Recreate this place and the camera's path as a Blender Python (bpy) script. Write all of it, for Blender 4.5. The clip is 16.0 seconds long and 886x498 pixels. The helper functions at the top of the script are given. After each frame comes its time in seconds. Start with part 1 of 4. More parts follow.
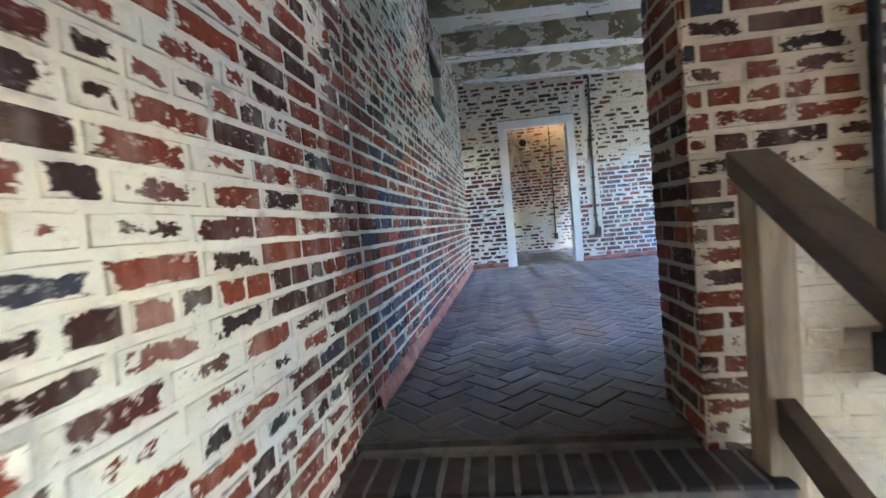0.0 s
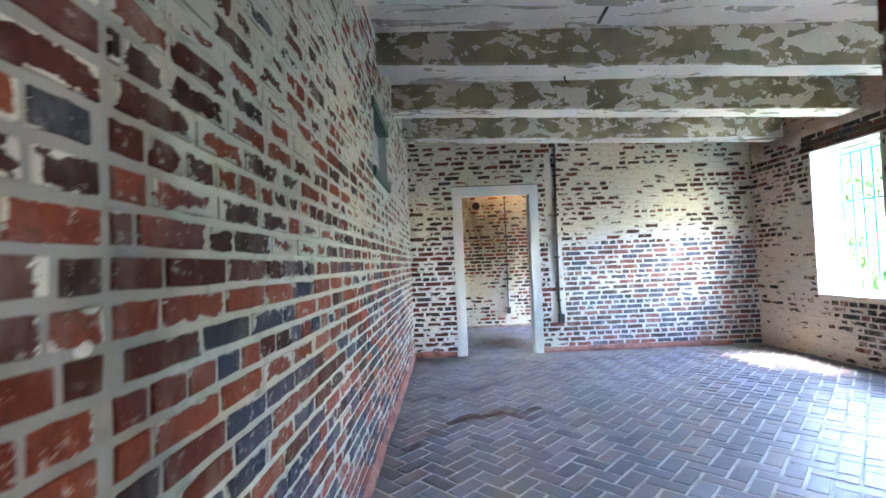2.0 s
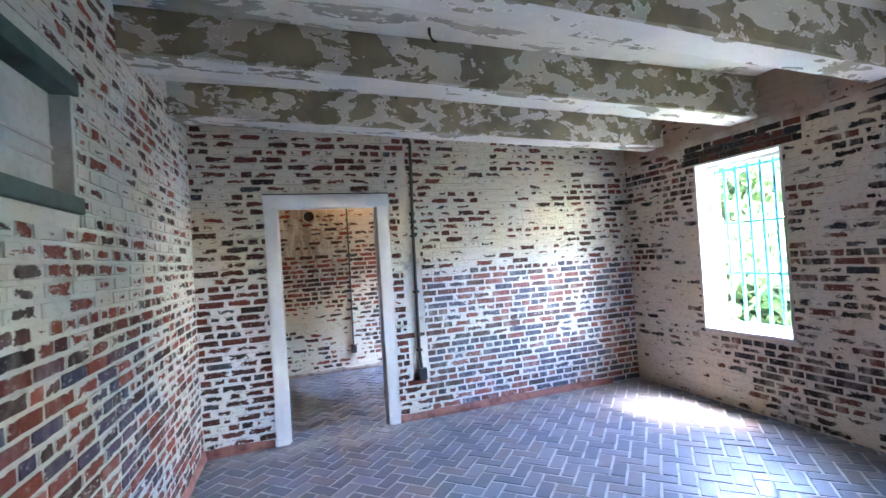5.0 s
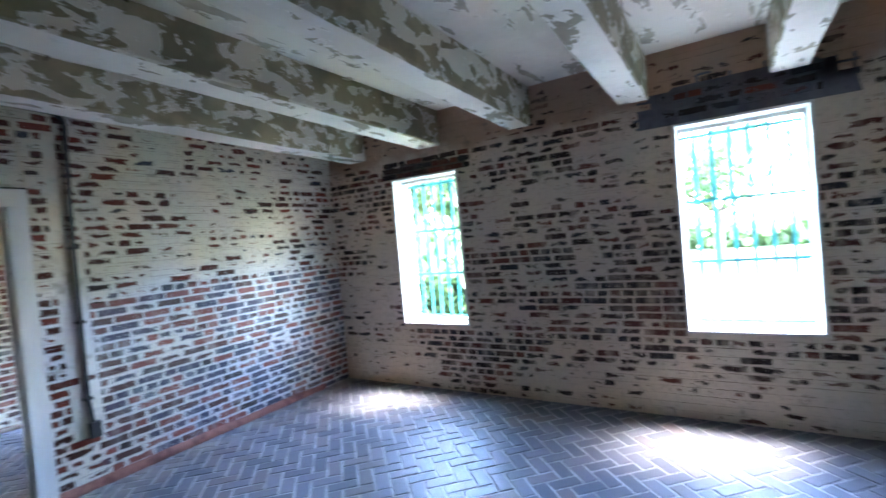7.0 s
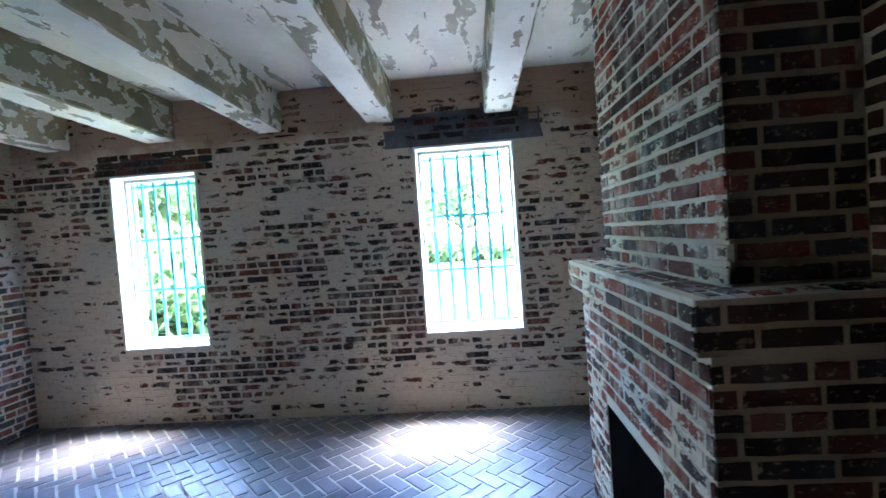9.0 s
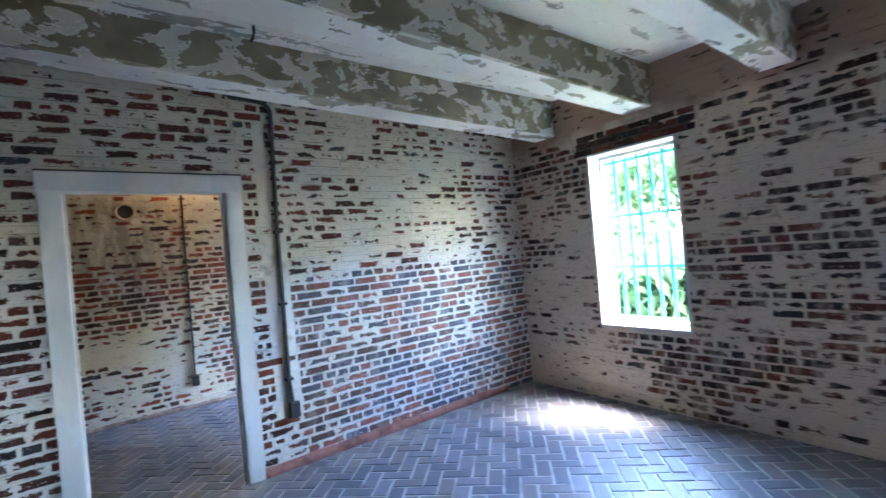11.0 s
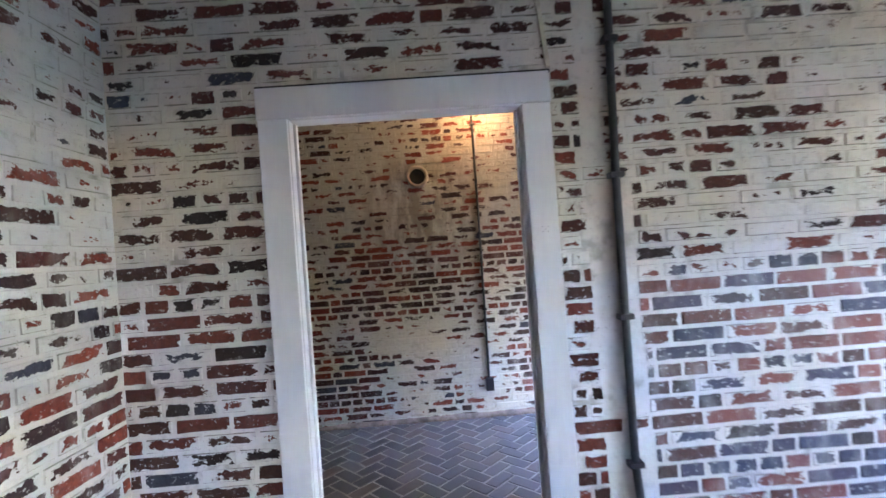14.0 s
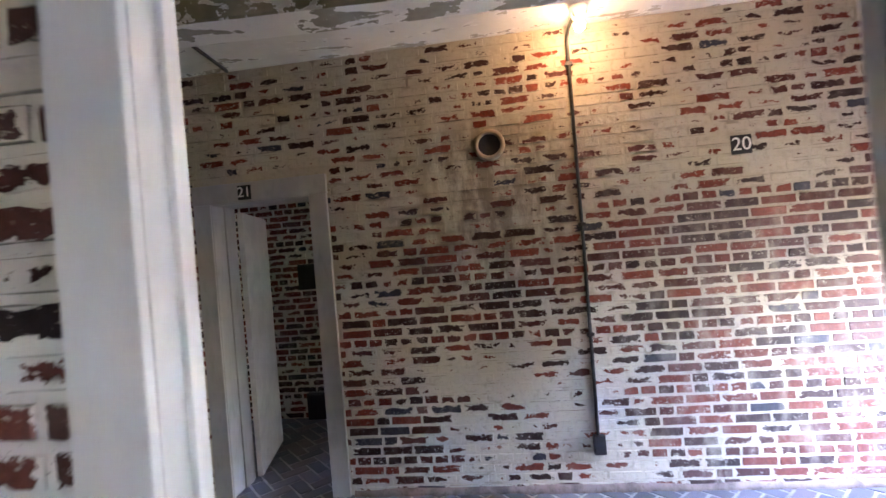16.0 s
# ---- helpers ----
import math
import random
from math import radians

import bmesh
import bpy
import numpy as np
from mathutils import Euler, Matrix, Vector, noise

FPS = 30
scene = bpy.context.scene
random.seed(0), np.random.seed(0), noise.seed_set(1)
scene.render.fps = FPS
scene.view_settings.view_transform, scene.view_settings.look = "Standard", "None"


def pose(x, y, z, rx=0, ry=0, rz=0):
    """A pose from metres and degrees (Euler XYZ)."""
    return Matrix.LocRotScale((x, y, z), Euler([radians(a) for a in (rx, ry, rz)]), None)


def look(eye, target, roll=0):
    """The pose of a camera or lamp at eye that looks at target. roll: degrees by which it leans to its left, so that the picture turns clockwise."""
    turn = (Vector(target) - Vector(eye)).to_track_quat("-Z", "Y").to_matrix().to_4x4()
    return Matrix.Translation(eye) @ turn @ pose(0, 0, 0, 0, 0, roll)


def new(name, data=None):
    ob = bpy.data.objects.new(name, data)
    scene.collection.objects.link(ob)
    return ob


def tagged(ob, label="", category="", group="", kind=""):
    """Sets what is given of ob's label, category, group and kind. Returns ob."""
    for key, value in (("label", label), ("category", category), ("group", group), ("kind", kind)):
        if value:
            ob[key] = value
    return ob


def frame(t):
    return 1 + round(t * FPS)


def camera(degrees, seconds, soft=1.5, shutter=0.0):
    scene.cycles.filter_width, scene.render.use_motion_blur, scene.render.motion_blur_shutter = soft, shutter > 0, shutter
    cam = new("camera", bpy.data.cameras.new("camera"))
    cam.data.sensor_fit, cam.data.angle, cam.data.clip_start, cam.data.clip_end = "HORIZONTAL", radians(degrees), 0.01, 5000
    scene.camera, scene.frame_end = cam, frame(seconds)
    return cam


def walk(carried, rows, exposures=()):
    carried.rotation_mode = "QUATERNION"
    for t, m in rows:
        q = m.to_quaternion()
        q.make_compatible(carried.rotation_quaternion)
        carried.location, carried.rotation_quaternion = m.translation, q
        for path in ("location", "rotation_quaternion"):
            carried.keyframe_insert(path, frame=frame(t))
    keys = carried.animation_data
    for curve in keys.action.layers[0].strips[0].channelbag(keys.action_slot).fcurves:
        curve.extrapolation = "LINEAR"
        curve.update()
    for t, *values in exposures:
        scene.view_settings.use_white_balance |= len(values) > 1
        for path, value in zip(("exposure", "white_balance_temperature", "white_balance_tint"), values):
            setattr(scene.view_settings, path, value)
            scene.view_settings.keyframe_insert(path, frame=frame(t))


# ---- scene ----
cam = camera(88.3, 16.0, shutter=0.4)
PATH = [
    (0, (-0.035, 0.093, 0.724), (-0.257, 2.078, 0.624), -5.2),
    (0.5, (-0.115, 0.473, 0.803), (-0.271, 2.465, 0.709), -4.6),
    (1, (-0.117, 0.739, 0.95), (-0.146, 2.739, 0.931), -3.1),
    (1.5, (-0.108, 0.958, 1.074), (-0.12, 2.958, 1.107), -2.2),
    (2, (-0.102, 1.204, 1.22), (-0.059, 3.203, 1.285), -2.3),
    (2.5, (-0.016, 1.435, 1.371), (0.138, 3.428, 1.447), -0.7),
    (3, (-0.02, 1.669, 1.485), (0.239, 3.65, 1.561), -0.4),
    (3.5, (0.045, 1.889, 1.575), (0.498, 3.836, 1.61), -1.6),
    (3.7, (0.105, 2.023, 1.573), (0.627, 3.953, 1.588), -2.1),
    (5.8, (0.28, 3.17, 1.59), (1.182, 4.954, 1.643), -5.1),
    (6, (0.232, 3.191, 1.59), (1.248, 4.913, 1.631), -5.5),
    (6.5, (0.102, 3.139, 1.607), (1.469, 4.599, 1.618), -6.2),
    (7, (0.12, 3.117, 1.635), (1.816, 4.177, 1.585), -5.1),
    (7.5, (0.145, 3.069, 1.633), (2.029, 3.733, 1.552), -3.9),
    (8, (0.161, 2.988, 1.621), (2.13, 3.327, 1.543), -3.6),
    (8.2, (0.169, 2.956, 1.616), (2.153, 3.19, 1.539), -3.7),
    (8.8, (0.185, 2.935, 1.6), (2.181, 3.055, 1.528), -4.0),
    (9.5, (0.235, 3.08, 1.565), (2.197, 3.46, 1.51), -4.9),
    (10.3, (0.309, 3.36, 1.526), (1.938, 4.519, 1.507), -5.6),
    (10.5, (0.36, 3.428, 1.545), (1.834, 4.779, 1.532), -5.2),
    (11, (0.415, 3.684, 1.55), (1.63, 5.273, 1.555), -5.1),
    (11.5, (0.475, 3.985, 1.562), (1.488, 5.71, 1.582), -5.8),
    (12, (0.607, 4.277, 1.555), (1.404, 6.111, 1.582), -6.2),
    (12.5, (0.659, 4.535, 1.564), (1.216, 6.456, 1.58), -5.4),
    (13, (0.7, 4.83, 1.567), (1.072, 6.795, 1.6), -5.1),
    (13.5, (0.769, 5.143, 1.56), (1.003, 7.129, 1.592), -4.9),
    (14, (0.8, 5.446, 1.548), (0.852, 7.445, 1.564), -4.2),
    (14.5, (0.776, 5.755, 1.575), (0.711, 7.754, 1.584), -3.35),
    (15, (0.816, 6.063, 1.583), (0.685, 8.059, 1.602), -3.5),
    (15.4, (0.82, 6.302, 1.577), (0.621, 8.292, 1.599), -4.0),
    (15.7, (0.776, 6.496, 1.573), (0.541, 8.482, 1.595), -4.4),
    (16, (0.728, 6.685, 1.6), (0.484, 8.67, 1.612), -4.8),
]
walk(cam, [(t, look(eye, target, roll)) for t, eye, target, roll in PATH],
     exposures=[(0.0, 7.55, 6550, 20), (1.5, 7.9, 7150, 20), (3.0, 7.85, 6600, 21), (6.0, 7.4, 6600, 27), (7.0, 6.95, 6250, 19),
                (8.2, 7.05, 6250, 18), (10.3, 7.1, 6100, 16), (12.0, 7.45, 6350, 23), (14.0, 7.4, 6550, 30), (16.0, 7.35, 6750, 34)])

# ---- world, sun, lamps ----
SUN_TO = Vector((-0.30, 0.27, -1.0)).normalized()
world = bpy.data.worlds.new("sky")
scene.world = world
world.use_nodes = True
wn = world.node_tree
for n in list(wn.nodes):
    wn.nodes.remove(n)
sky = wn.nodes.new("ShaderNodeTexSky")
sky.sky_type = "NISHITA"
sky.sun_disc = False
sky.dust_density = 0.2
sky.sun_elevation = math.asin(-SUN_TO.z)
sky.sun_rotation = math.atan2(-SUN_TO.x, -SUN_TO.y)
bg = wn.nodes.new("ShaderNodeBackground")
bg.inputs["Strength"].default_value = 0.15
wout = wn.nodes.new("ShaderNodeOutputWorld")
wn.links.new(sky.outputs[0], bg.inputs[0])
wn.links.new(bg.outputs[0], wout.inputs[0])

sun_data = bpy.data.lights.new("sun", "SUN")
sun_data.energy, sun_data.angle, sun_data.color = 1.3, radians(30), (1.0, 0.93, 0.82)
sun = new("sun", sun_data)
sun.rotation_mode = "QUATERNION"
sun.rotation_quaternion = SUN_TO.to_track_quat("-Z", "Y")
sun.location = (20, -10, 40)

bulb_light = bpy.data.lights.new("bulb_light", "POINT")
bulb_light.energy, bulb_light.color, bulb_light.shadow_soft_size = 0.028, (1.0, 0.48, 0.14), 0.03
new("bulb_light", bulb_light).location = (1.30, 9.43, 2.77)

# ---- materials ----


class Nodes:
    """A node material under construction."""

    def __init__(self, name):
        self.mat = bpy.data.materials.new(name)
        self.mat.use_nodes = True
        self.tree = self.mat.node_tree
        self.bsdf = self.tree.nodes["Principled BSDF"]
        self.geo = self.add("ShaderNodeNewGeometry")
        self.pos = self.geo.outputs["Position"]

    def add(self, kind, **props):
        node = self.tree.nodes.new(kind)
        for key, value in props.items():
            setattr(node, key, value)
        return node

    def put(self, socket, value):
        if hasattr(value, "is_output"):
            self.tree.links.new(value, socket)
        elif isinstance(value, tuple) and len(value) == 3 and socket.type == "RGBA":
            socket.default_value = (*value, 1.0)
        else:
            socket.default_value = value

    def math(self, op, a, b=0.0, c=0.0, clamp=False):
        node = self.add("ShaderNodeMath", operation=op, use_clamp=clamp)
        for socket, value in zip(node.inputs, (a, b, c)):
            self.put(socket, value)
        return node.outputs[0]

    def step(self, value, low, high):
        node = self.add("ShaderNodeMapRange", interpolation_type="SMOOTHSTEP")
        for key, v in (("Value", value), ("From Min", low), ("From Max", high)):
            self.put(node.inputs[key], v)
        return node.outputs[0]

    def noise(self, scale, detail=4.0, stretch=(1, 1, 1), rough=0.55, distortion=0.0, where=None):
        vec = self.add("ShaderNodeVectorMath", operation="MULTIPLY")
        self.put(vec.inputs[0], where or self.pos)
        vec.inputs[1].default_value = stretch
        node = self.add("ShaderNodeTexNoise")
        self.put(node.inputs["Vector"], vec.outputs[0])
        for key, v in (("Scale", scale), ("Detail", detail), ("Roughness", rough), ("Distortion", distortion)):
            node.inputs[key].default_value = v
        return node.outputs["Fac"]

    def mix(self, fac, a, b):
        node = self.add("ShaderNodeMix", data_type="RGBA")
        self.put(node.inputs[0], fac)
        self.put(node.inputs[6], a)
        self.put(node.inputs[7], b)
        return node.outputs[2]

    def ramp(self, fac, stops, mode="LINEAR"):
        node = self.add("ShaderNodeValToRGB")
        node.color_ramp.interpolation = mode
        els = node.color_ramp.elements
        while len(els) < len(stops):
            els.new(0.5)
        for el, (at, colour) in zip(els, stops):
            el.position, el.color = at, (*colour, 1.0)
        self.put(node.inputs[0], fac)
        return node.outputs[0]

    def bump(self, height, strength=0.4, distance=0.004):
        node = self.add("ShaderNodeBump")
        node.inputs["Strength"].default_value = strength
        node.inputs["Distance"].default_value = distance
        self.put(node.inputs["Height"], height)
        self.put(self.bsdf.inputs["Normal"], node.outputs[0])

    def finish(self, colour, rough=0.7, metal=0.0, spec=0.5):
        self.put(self.bsdf.inputs["Base Color"], colour)
        self.put(self.bsdf.inputs["Roughness"], rough)
        self.put(self.bsdf.inputs["Metallic"], metal)
        self.put(self.bsdf.inputs["Specular IOR Level"], spec)
        return self.mat

    def random(self, single):
        if single:
            return self.add("ShaderNodeObjectInfo").outputs["Random"]
        return self.geo.outputs["Random Per Island"]


def wash_colour(m, tint):
    """Old whitewash: cream to cold grey-white, grimy in patches."""
    big = m.noise(1.1, 3)
    fine = m.noise(22, 5, rough=0.65)
    base = m.mix(m.step(big, 0.35, 0.65), tint[0], tint[1])
    pits = m.step(m.noise(85, 3, stretch=(1, 1, 1.6), rough=0.6), 0.66, 0.72)
    base = m.mix(m.math("MULTIPLY", pits, 0.7), base, tuple(x * 0.3 for x in tint[2]))
    return m.mix(m.math("MULTIPLY", m.step(fine, 0.48, 0.8), 0.5), base, tint[2])


# North wall tints with light painted in: warm bounce above, cool sky below.
WASH_WHITE = ((0.59, 0.515, 0.365), (0.56, 0.525, 0.44), (0.28, 0.255, 0.205))
WASH_LOWER_LIT = ((0.65, 0.625, 0.56), (0.63, 0.64, 0.645), (0.34, 0.335, 0.315))
WASH_WEST = ((0.50, 0.478, 0.395), (0.47, 0.48, 0.44), (0.25, 0.242, 0.20))
WASH_ENTRY = ((0.66, 0.615, 0.50), (0.62, 0.62, 0.575), (0.36, 0.345, 0.29))
WASH_DIRTY = ((0.65, 0.54, 0.42), (0.58, 0.50, 0.405), (0.25, 0.205, 0.16))
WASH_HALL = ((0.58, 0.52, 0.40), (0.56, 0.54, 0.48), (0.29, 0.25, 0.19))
# Upper hall wall: a darker, browner tint.
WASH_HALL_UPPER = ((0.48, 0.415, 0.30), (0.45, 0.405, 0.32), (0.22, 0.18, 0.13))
WASH_DARK = ((0.36, 0.28, 0.19), (0.26, 0.21, 0.15), (0.11, 0.09, 0.07))
WASH_CEMENT = ((0.125, 0.13, 0.15), (0.10, 0.10, 0.11), (0.04, 0.04, 0.045))
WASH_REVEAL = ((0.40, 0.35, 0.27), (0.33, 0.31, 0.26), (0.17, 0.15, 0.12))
WASH_STAIR = ((0.70, 0.595, 0.43), (0.66, 0.58, 0.45), (0.33, 0.28, 0.21))
WASH_CREAM = ((0.74, 0.68, 0.53), (0.70, 0.67, 0.60), (0.42, 0.37, 0.28))
REDS = ((0.0, (0.060, 0.027, 0.022)), (0.2, (0.19, 0.043, 0.026)), (0.44, (0.095, 0.030, 0.023)), (0.60, (0.24, 0.058, 0.033)),
        (0.80, (0.045, 0.026, 0.024)), (0.91, (0.050, 0.052, 0.068)), (0.95, (0.13, 0.052, 0.043)))
BROWNS = ((0.0, (0.075, 0.034, 0.025)), (0.25, (0.135, 0.040, 0.027)), (0.48, (0.088, 0.031, 0.023)), (0.70, (0.185, 0.047, 0.029)),
          (0.84, (0.036, 0.025, 0.023)), (0.95, (0.055, 0.058, 0.075)))
DARKS = ((0.0, (0.032, 0.024, 0.022)), (0.3, (0.11, 0.040, 0.030)), (0.5, (0.055, 0.032, 0.027)), (0.7, (0.16, 0.055, 0.037)), (0.85, (0.04, 0.040, 0.046)))


def seam_tones(m, tint, beyond, y):
    """One tint on each side of the wall's upright seam."""
    return m.mix(m.step(y, 1.835, 1.85), wash_colour(m, tint), wash_colour(m, beyond))


def lower_tint(m, tint, above):
    """A whiter tint up to shoulder height, painted-in light on the north wall."""
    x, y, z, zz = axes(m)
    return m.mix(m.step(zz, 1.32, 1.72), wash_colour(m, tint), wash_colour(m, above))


def seam_zone(m, y):
    """Where the paint never covered the wall, beside its upright seam."""
    wander = m.math("ADD", y, m.math("MULTIPLY_ADD", m.noise(3.0, 3), 0.5, -0.25))
    return m.math("MULTIPLY", m.step(wander, 1.55, 1.66), m.math("SUBTRACT", 1.0, m.step(wander, 1.88, 2.06)))


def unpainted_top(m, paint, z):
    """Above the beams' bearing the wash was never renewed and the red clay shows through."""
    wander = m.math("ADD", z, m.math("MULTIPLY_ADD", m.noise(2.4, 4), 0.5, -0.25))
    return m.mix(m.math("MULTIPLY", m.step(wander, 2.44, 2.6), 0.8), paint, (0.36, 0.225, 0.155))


def axes(m):
    """World x, y, z, and a height that wanders a little."""
    p = m.add("ShaderNodeSeparateXYZ")
    m.put(p.inputs[0], m.pos)
    x, y, z = (p.outputs[k] for k in "XYZ")
    return x, y, z, m.math("ADD", z, m.math("MULTIPLY_ADD", m.noise(2.6, 4, stretch=(1, 1, 0.4)), 0.3, -0.15))


def zone_north(m):
    """A worn, once sealed dado beyond the conduit; left of it only a little more wear low down. Gives wear and sheen."""
    x, y, z, zz = axes(m)
    right = m.step(x, 1.52, 1.66)
    low = m.math("SUBTRACT", 1.0, m.step(zz, 1.38, 1.48))
    wear = m.math("MULTIPLY", low, m.math("MULTIPLY_ADD", right, 0.42, 0.12))
    return m.math("ADD", wear, m.math("MULTIPLY", right, -0.11)), m.math("MULTIPLY", low, right), m.math("MULTIPLY", low, right)


def zone_west(m):
    x, y, z, zz = axes(m)
    low = m.math("SUBTRACT", 1.0, m.step(zz, 1.15, 1.5))
    inside = m.math("MULTIPLY", m.step(y, 1.8, 2.1), m.math("SUBTRACT", 1.0, m.step(y, 5.2, 6.6)))
    smeared = m.math("MULTIPLY", m.math("SUBTRACT", 1.0, m.step(y, 1.1, 1.7)), m.math("MULTIPLY_ADD", m.step(z, 0.4, 1.6), 0.12, -0.14))
    return m.math("ADD", m.math("MULTIPLY", m.math("MULTIPLY", low, inside), 0.24), smeared), 0.0, m.math("MULTIPLY", low, inside)


def zone_hall(m):
    """Bare towards the light and in a band at chest height, thickly limed low down."""
    x, y, z, zz = axes(m)
    right = m.step(m.math("ADD", x, m.math("MULTIPLY_ADD", m.noise(1.9, 3), 1.2, -0.6)), 1.2, 1.9)
    low = m.math("SUBTRACT", 1.0, m.step(zz, 1.62, 2.0))
    limed = m.math("MULTIPLY", m.math("SUBTRACT", 1.0, m.step(zz, 0.75, 1.1)), m.step(m.noise(1.5, 4), 0.38, 0.56))
    limed = m.math("MULTIPLY", limed, m.math("SUBTRACT", 1.0, right))
    wear = m.math("MULTIPLY", low, m.math("MULTIPLY_ADD", right, 0.22, 0.36))
    return m.math("SUBTRACT", wear, m.math("MULTIPLY", limed, 0.62)), m.math("MULTIPLY", low, right), 0.0


def zone_stair(m):
    """Beige lime left thick on the lower wall beside the stairs."""
    x, y, z, zz = axes(m)
    low = m.math("SUBTRACT", 1.0, m.step(m.math("ADD", zz, m.math("MULTIPLY", m.step(x, 0.72, 1.0), -0.1)), 0.50, 0.80))
    return m.math("MULTIPLY", m.math("MULTIPLY", low, m.step(x, 0.68, 0.80)), -0.85), 0.0, 0.0


def zone_east(m):
    """Tan lime smeared over the foot of the wall and between the beam ends."""
    x, y, z, zz = axes(m)
    foot = m.math("SUBTRACT", 1.0, m.step(m.math("ADD", zz, m.math("MULTIPLY_ADD", m.noise(1.3, 3), 0.8, -0.4)), 0.30, 0.6))
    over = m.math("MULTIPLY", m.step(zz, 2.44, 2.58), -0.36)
    return m.math("MULTIPLY_ADD", foot, -0.32, over), 0.0, 0.0


def door_shade(m):
    """Brown darkening that paints the shade on the floor inside the stair opening."""
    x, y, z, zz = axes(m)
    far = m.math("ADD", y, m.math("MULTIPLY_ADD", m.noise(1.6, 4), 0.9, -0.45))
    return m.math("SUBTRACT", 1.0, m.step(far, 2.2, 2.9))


def soot_stain(m):
    """Smoke and drips under the flue hole."""
    x, y, z, zz = axes(m)
    dx = m.math("ABSOLUTE", m.math("SUBTRACT", m.math("ADD", x, m.math("MULTIPLY_ADD", m.noise(5, 3), 0.3, -0.15)), 0.72))
    below = m.math("MULTIPLY", m.math("SUBTRACT", 1.0, m.step(dx, 0.10, 0.85)), m.math("MULTIPLY", m.step(zz, 0.9, 1.7), m.math("SUBTRACT", 1.0, m.step(zz, 2.25, 2.6))))
    return m.math("MULTIPLY", below, m.step(m.noise(7, 5, stretch=(1.6, 1, 0.5), rough=0.65), 0.36, 0.62))


def brick_material(name, single, wash, bias, low=0.0, low_at=(0.5, 1.5), patch=0.8, colours=REDS, haze=0.15, keep=0.78, fade=0.0, fade_at=(5.0, 6.6), scuff=0.0, top=False, line=(0.46, 0.6), zone=None, sooty=False, lower=None):
    """Whitewashed brick: paint worn off the faces, ragged, more so low on the wall. keep: how much paint clings near the joints."""
    m = Nodes(name)
    rnd = m.random(single)
    uv = m.add("ShaderNodeSeparateXYZ")
    m.put(uv.inputs[0], m.add("ShaderNodeTexCoord").outputs["UV"])
    sides = []
    for axis, power, wander in (("X", 3.0, 0.8), ("Y", 1.9, 1.15)):
        shift = m.math("MULTIPLY_ADD", m.noise(9 if axis == "X" else 12, 4, rough=0.65), wander, -wander / 2)
        c = m.math("ABSOLUTE", m.math("ADD", m.math("MULTIPLY_ADD", uv.outputs[axis], 2.0, -1.0), shift))
        sides.append(m.math("POWER", c, power))
    edge = m.math("MINIMUM", m.math("MAXIMUM", sides[0], sides[1]), 1.4)
    ragged = m.noise(22, 5, stretch=(0.75, 0.75, 1.7), rough=0.62, distortion=0.5)
    spread = m.noise(1.0, 3, stretch=(1, 1, 1.6), rough=0.6)
    z = m.add("ShaderNodeSeparateXYZ")
    m.put(z.inputs[0], m.pos)
    wear = m.math("MULTIPLY_ADD", rnd, 0.75, bias + 0.16)
    wear = m.math("ADD", wear, m.math("MULTIPLY_ADD", ragged, 1.5, -0.75))
    chips = m.noise(95, 4, stretch=(0.8, 0.8, 1.3), rough=0.7)
    wear = m.math("ADD", wear, m.math("MULTIPLY_ADD", chips, 0.5, -0.25))
    streaks = m.noise(30, 3, stretch=(1.5, 1.5, 0.3), rough=0.6)
    wear = m.math("ADD", wear, m.math("MULTIPLY_ADD", streaks, 0.6, -0.3))
    wear = m.math("ADD", wear, m.math("MULTIPLY_ADD", spread, patch * 2, -patch))
    wear = m.math("ADD", wear, m.math("MULTIPLY_ADD", m.noise(4.2, 3, stretch=(1, 1, 1.5)), 1.0, -0.5))
    wear = m.math("ADD", wear, m.math("MULTIPLY", m.math("SUBTRACT", 1.0, m.step(z.outputs["Z"], *low_at)), low))
    sheen = blue = 0.0
    if zone:
        more, sheen, blue = zone(m)
        wear = m.math("ADD", wear, more)
    if scuff:
        near_door = m.math("MULTIPLY", m.step(z.outputs["Y"], 0.7, 1.5), m.math("SUBTRACT", 1.0, m.step(z.outputs["Y"], 1.9, 3.2)))
        wear = m.math("ADD", wear, m.math("MULTIPLY", near_door, scuff))
        wear = m.math("ADD", wear, m.math("MULTIPLY", seam_zone(m, z.outputs["Y"]), 0.42))
    if fade:
        wear = m.math("SUBTRACT", wear, m.math("MULTIPLY", m.step(z.outputs["Y"], *fade_at), fade))
    wear = m.math("SUBTRACT", wear, m.math("MULTIPLY", edge, keep))
    bare = m.step(wear, 0.465, 0.52)
    specks = m.step(m.noise(44, 4, stretch=(0.8, 0.8, 1.2), rough=0.7), 0.585, 0.64)
    specks = m.math("MULTIPLY", specks, m.step(m.noise(2.2, 3), 0.36, 0.6))
    bare = m.math("MULTIPLY", bare, m.math("MULTIPLY_ADD", specks, -0.8, 1.0))
    pick = m.math("FRACT", m.math("MULTIPLY", rnd, 17.37))
    clay = m.ramp(pick, colours, "CONSTANT")
    grain = m.noise(55, 5, rough=0.7)
    clay = m.mix(m.step(grain, 0.35, 0.75), clay, m.mix(0.45, clay, (0.02, 0.016, 0.016)))
    paint = seam_tones(m, WASH_ENTRY, wash, z.outputs["Y"]) if scuff else lower_tint(m, lower, wash) if lower else wash_colour(m, wash)
    if top:
        paint = unpainted_top(m, paint, z.outputs["Z"])
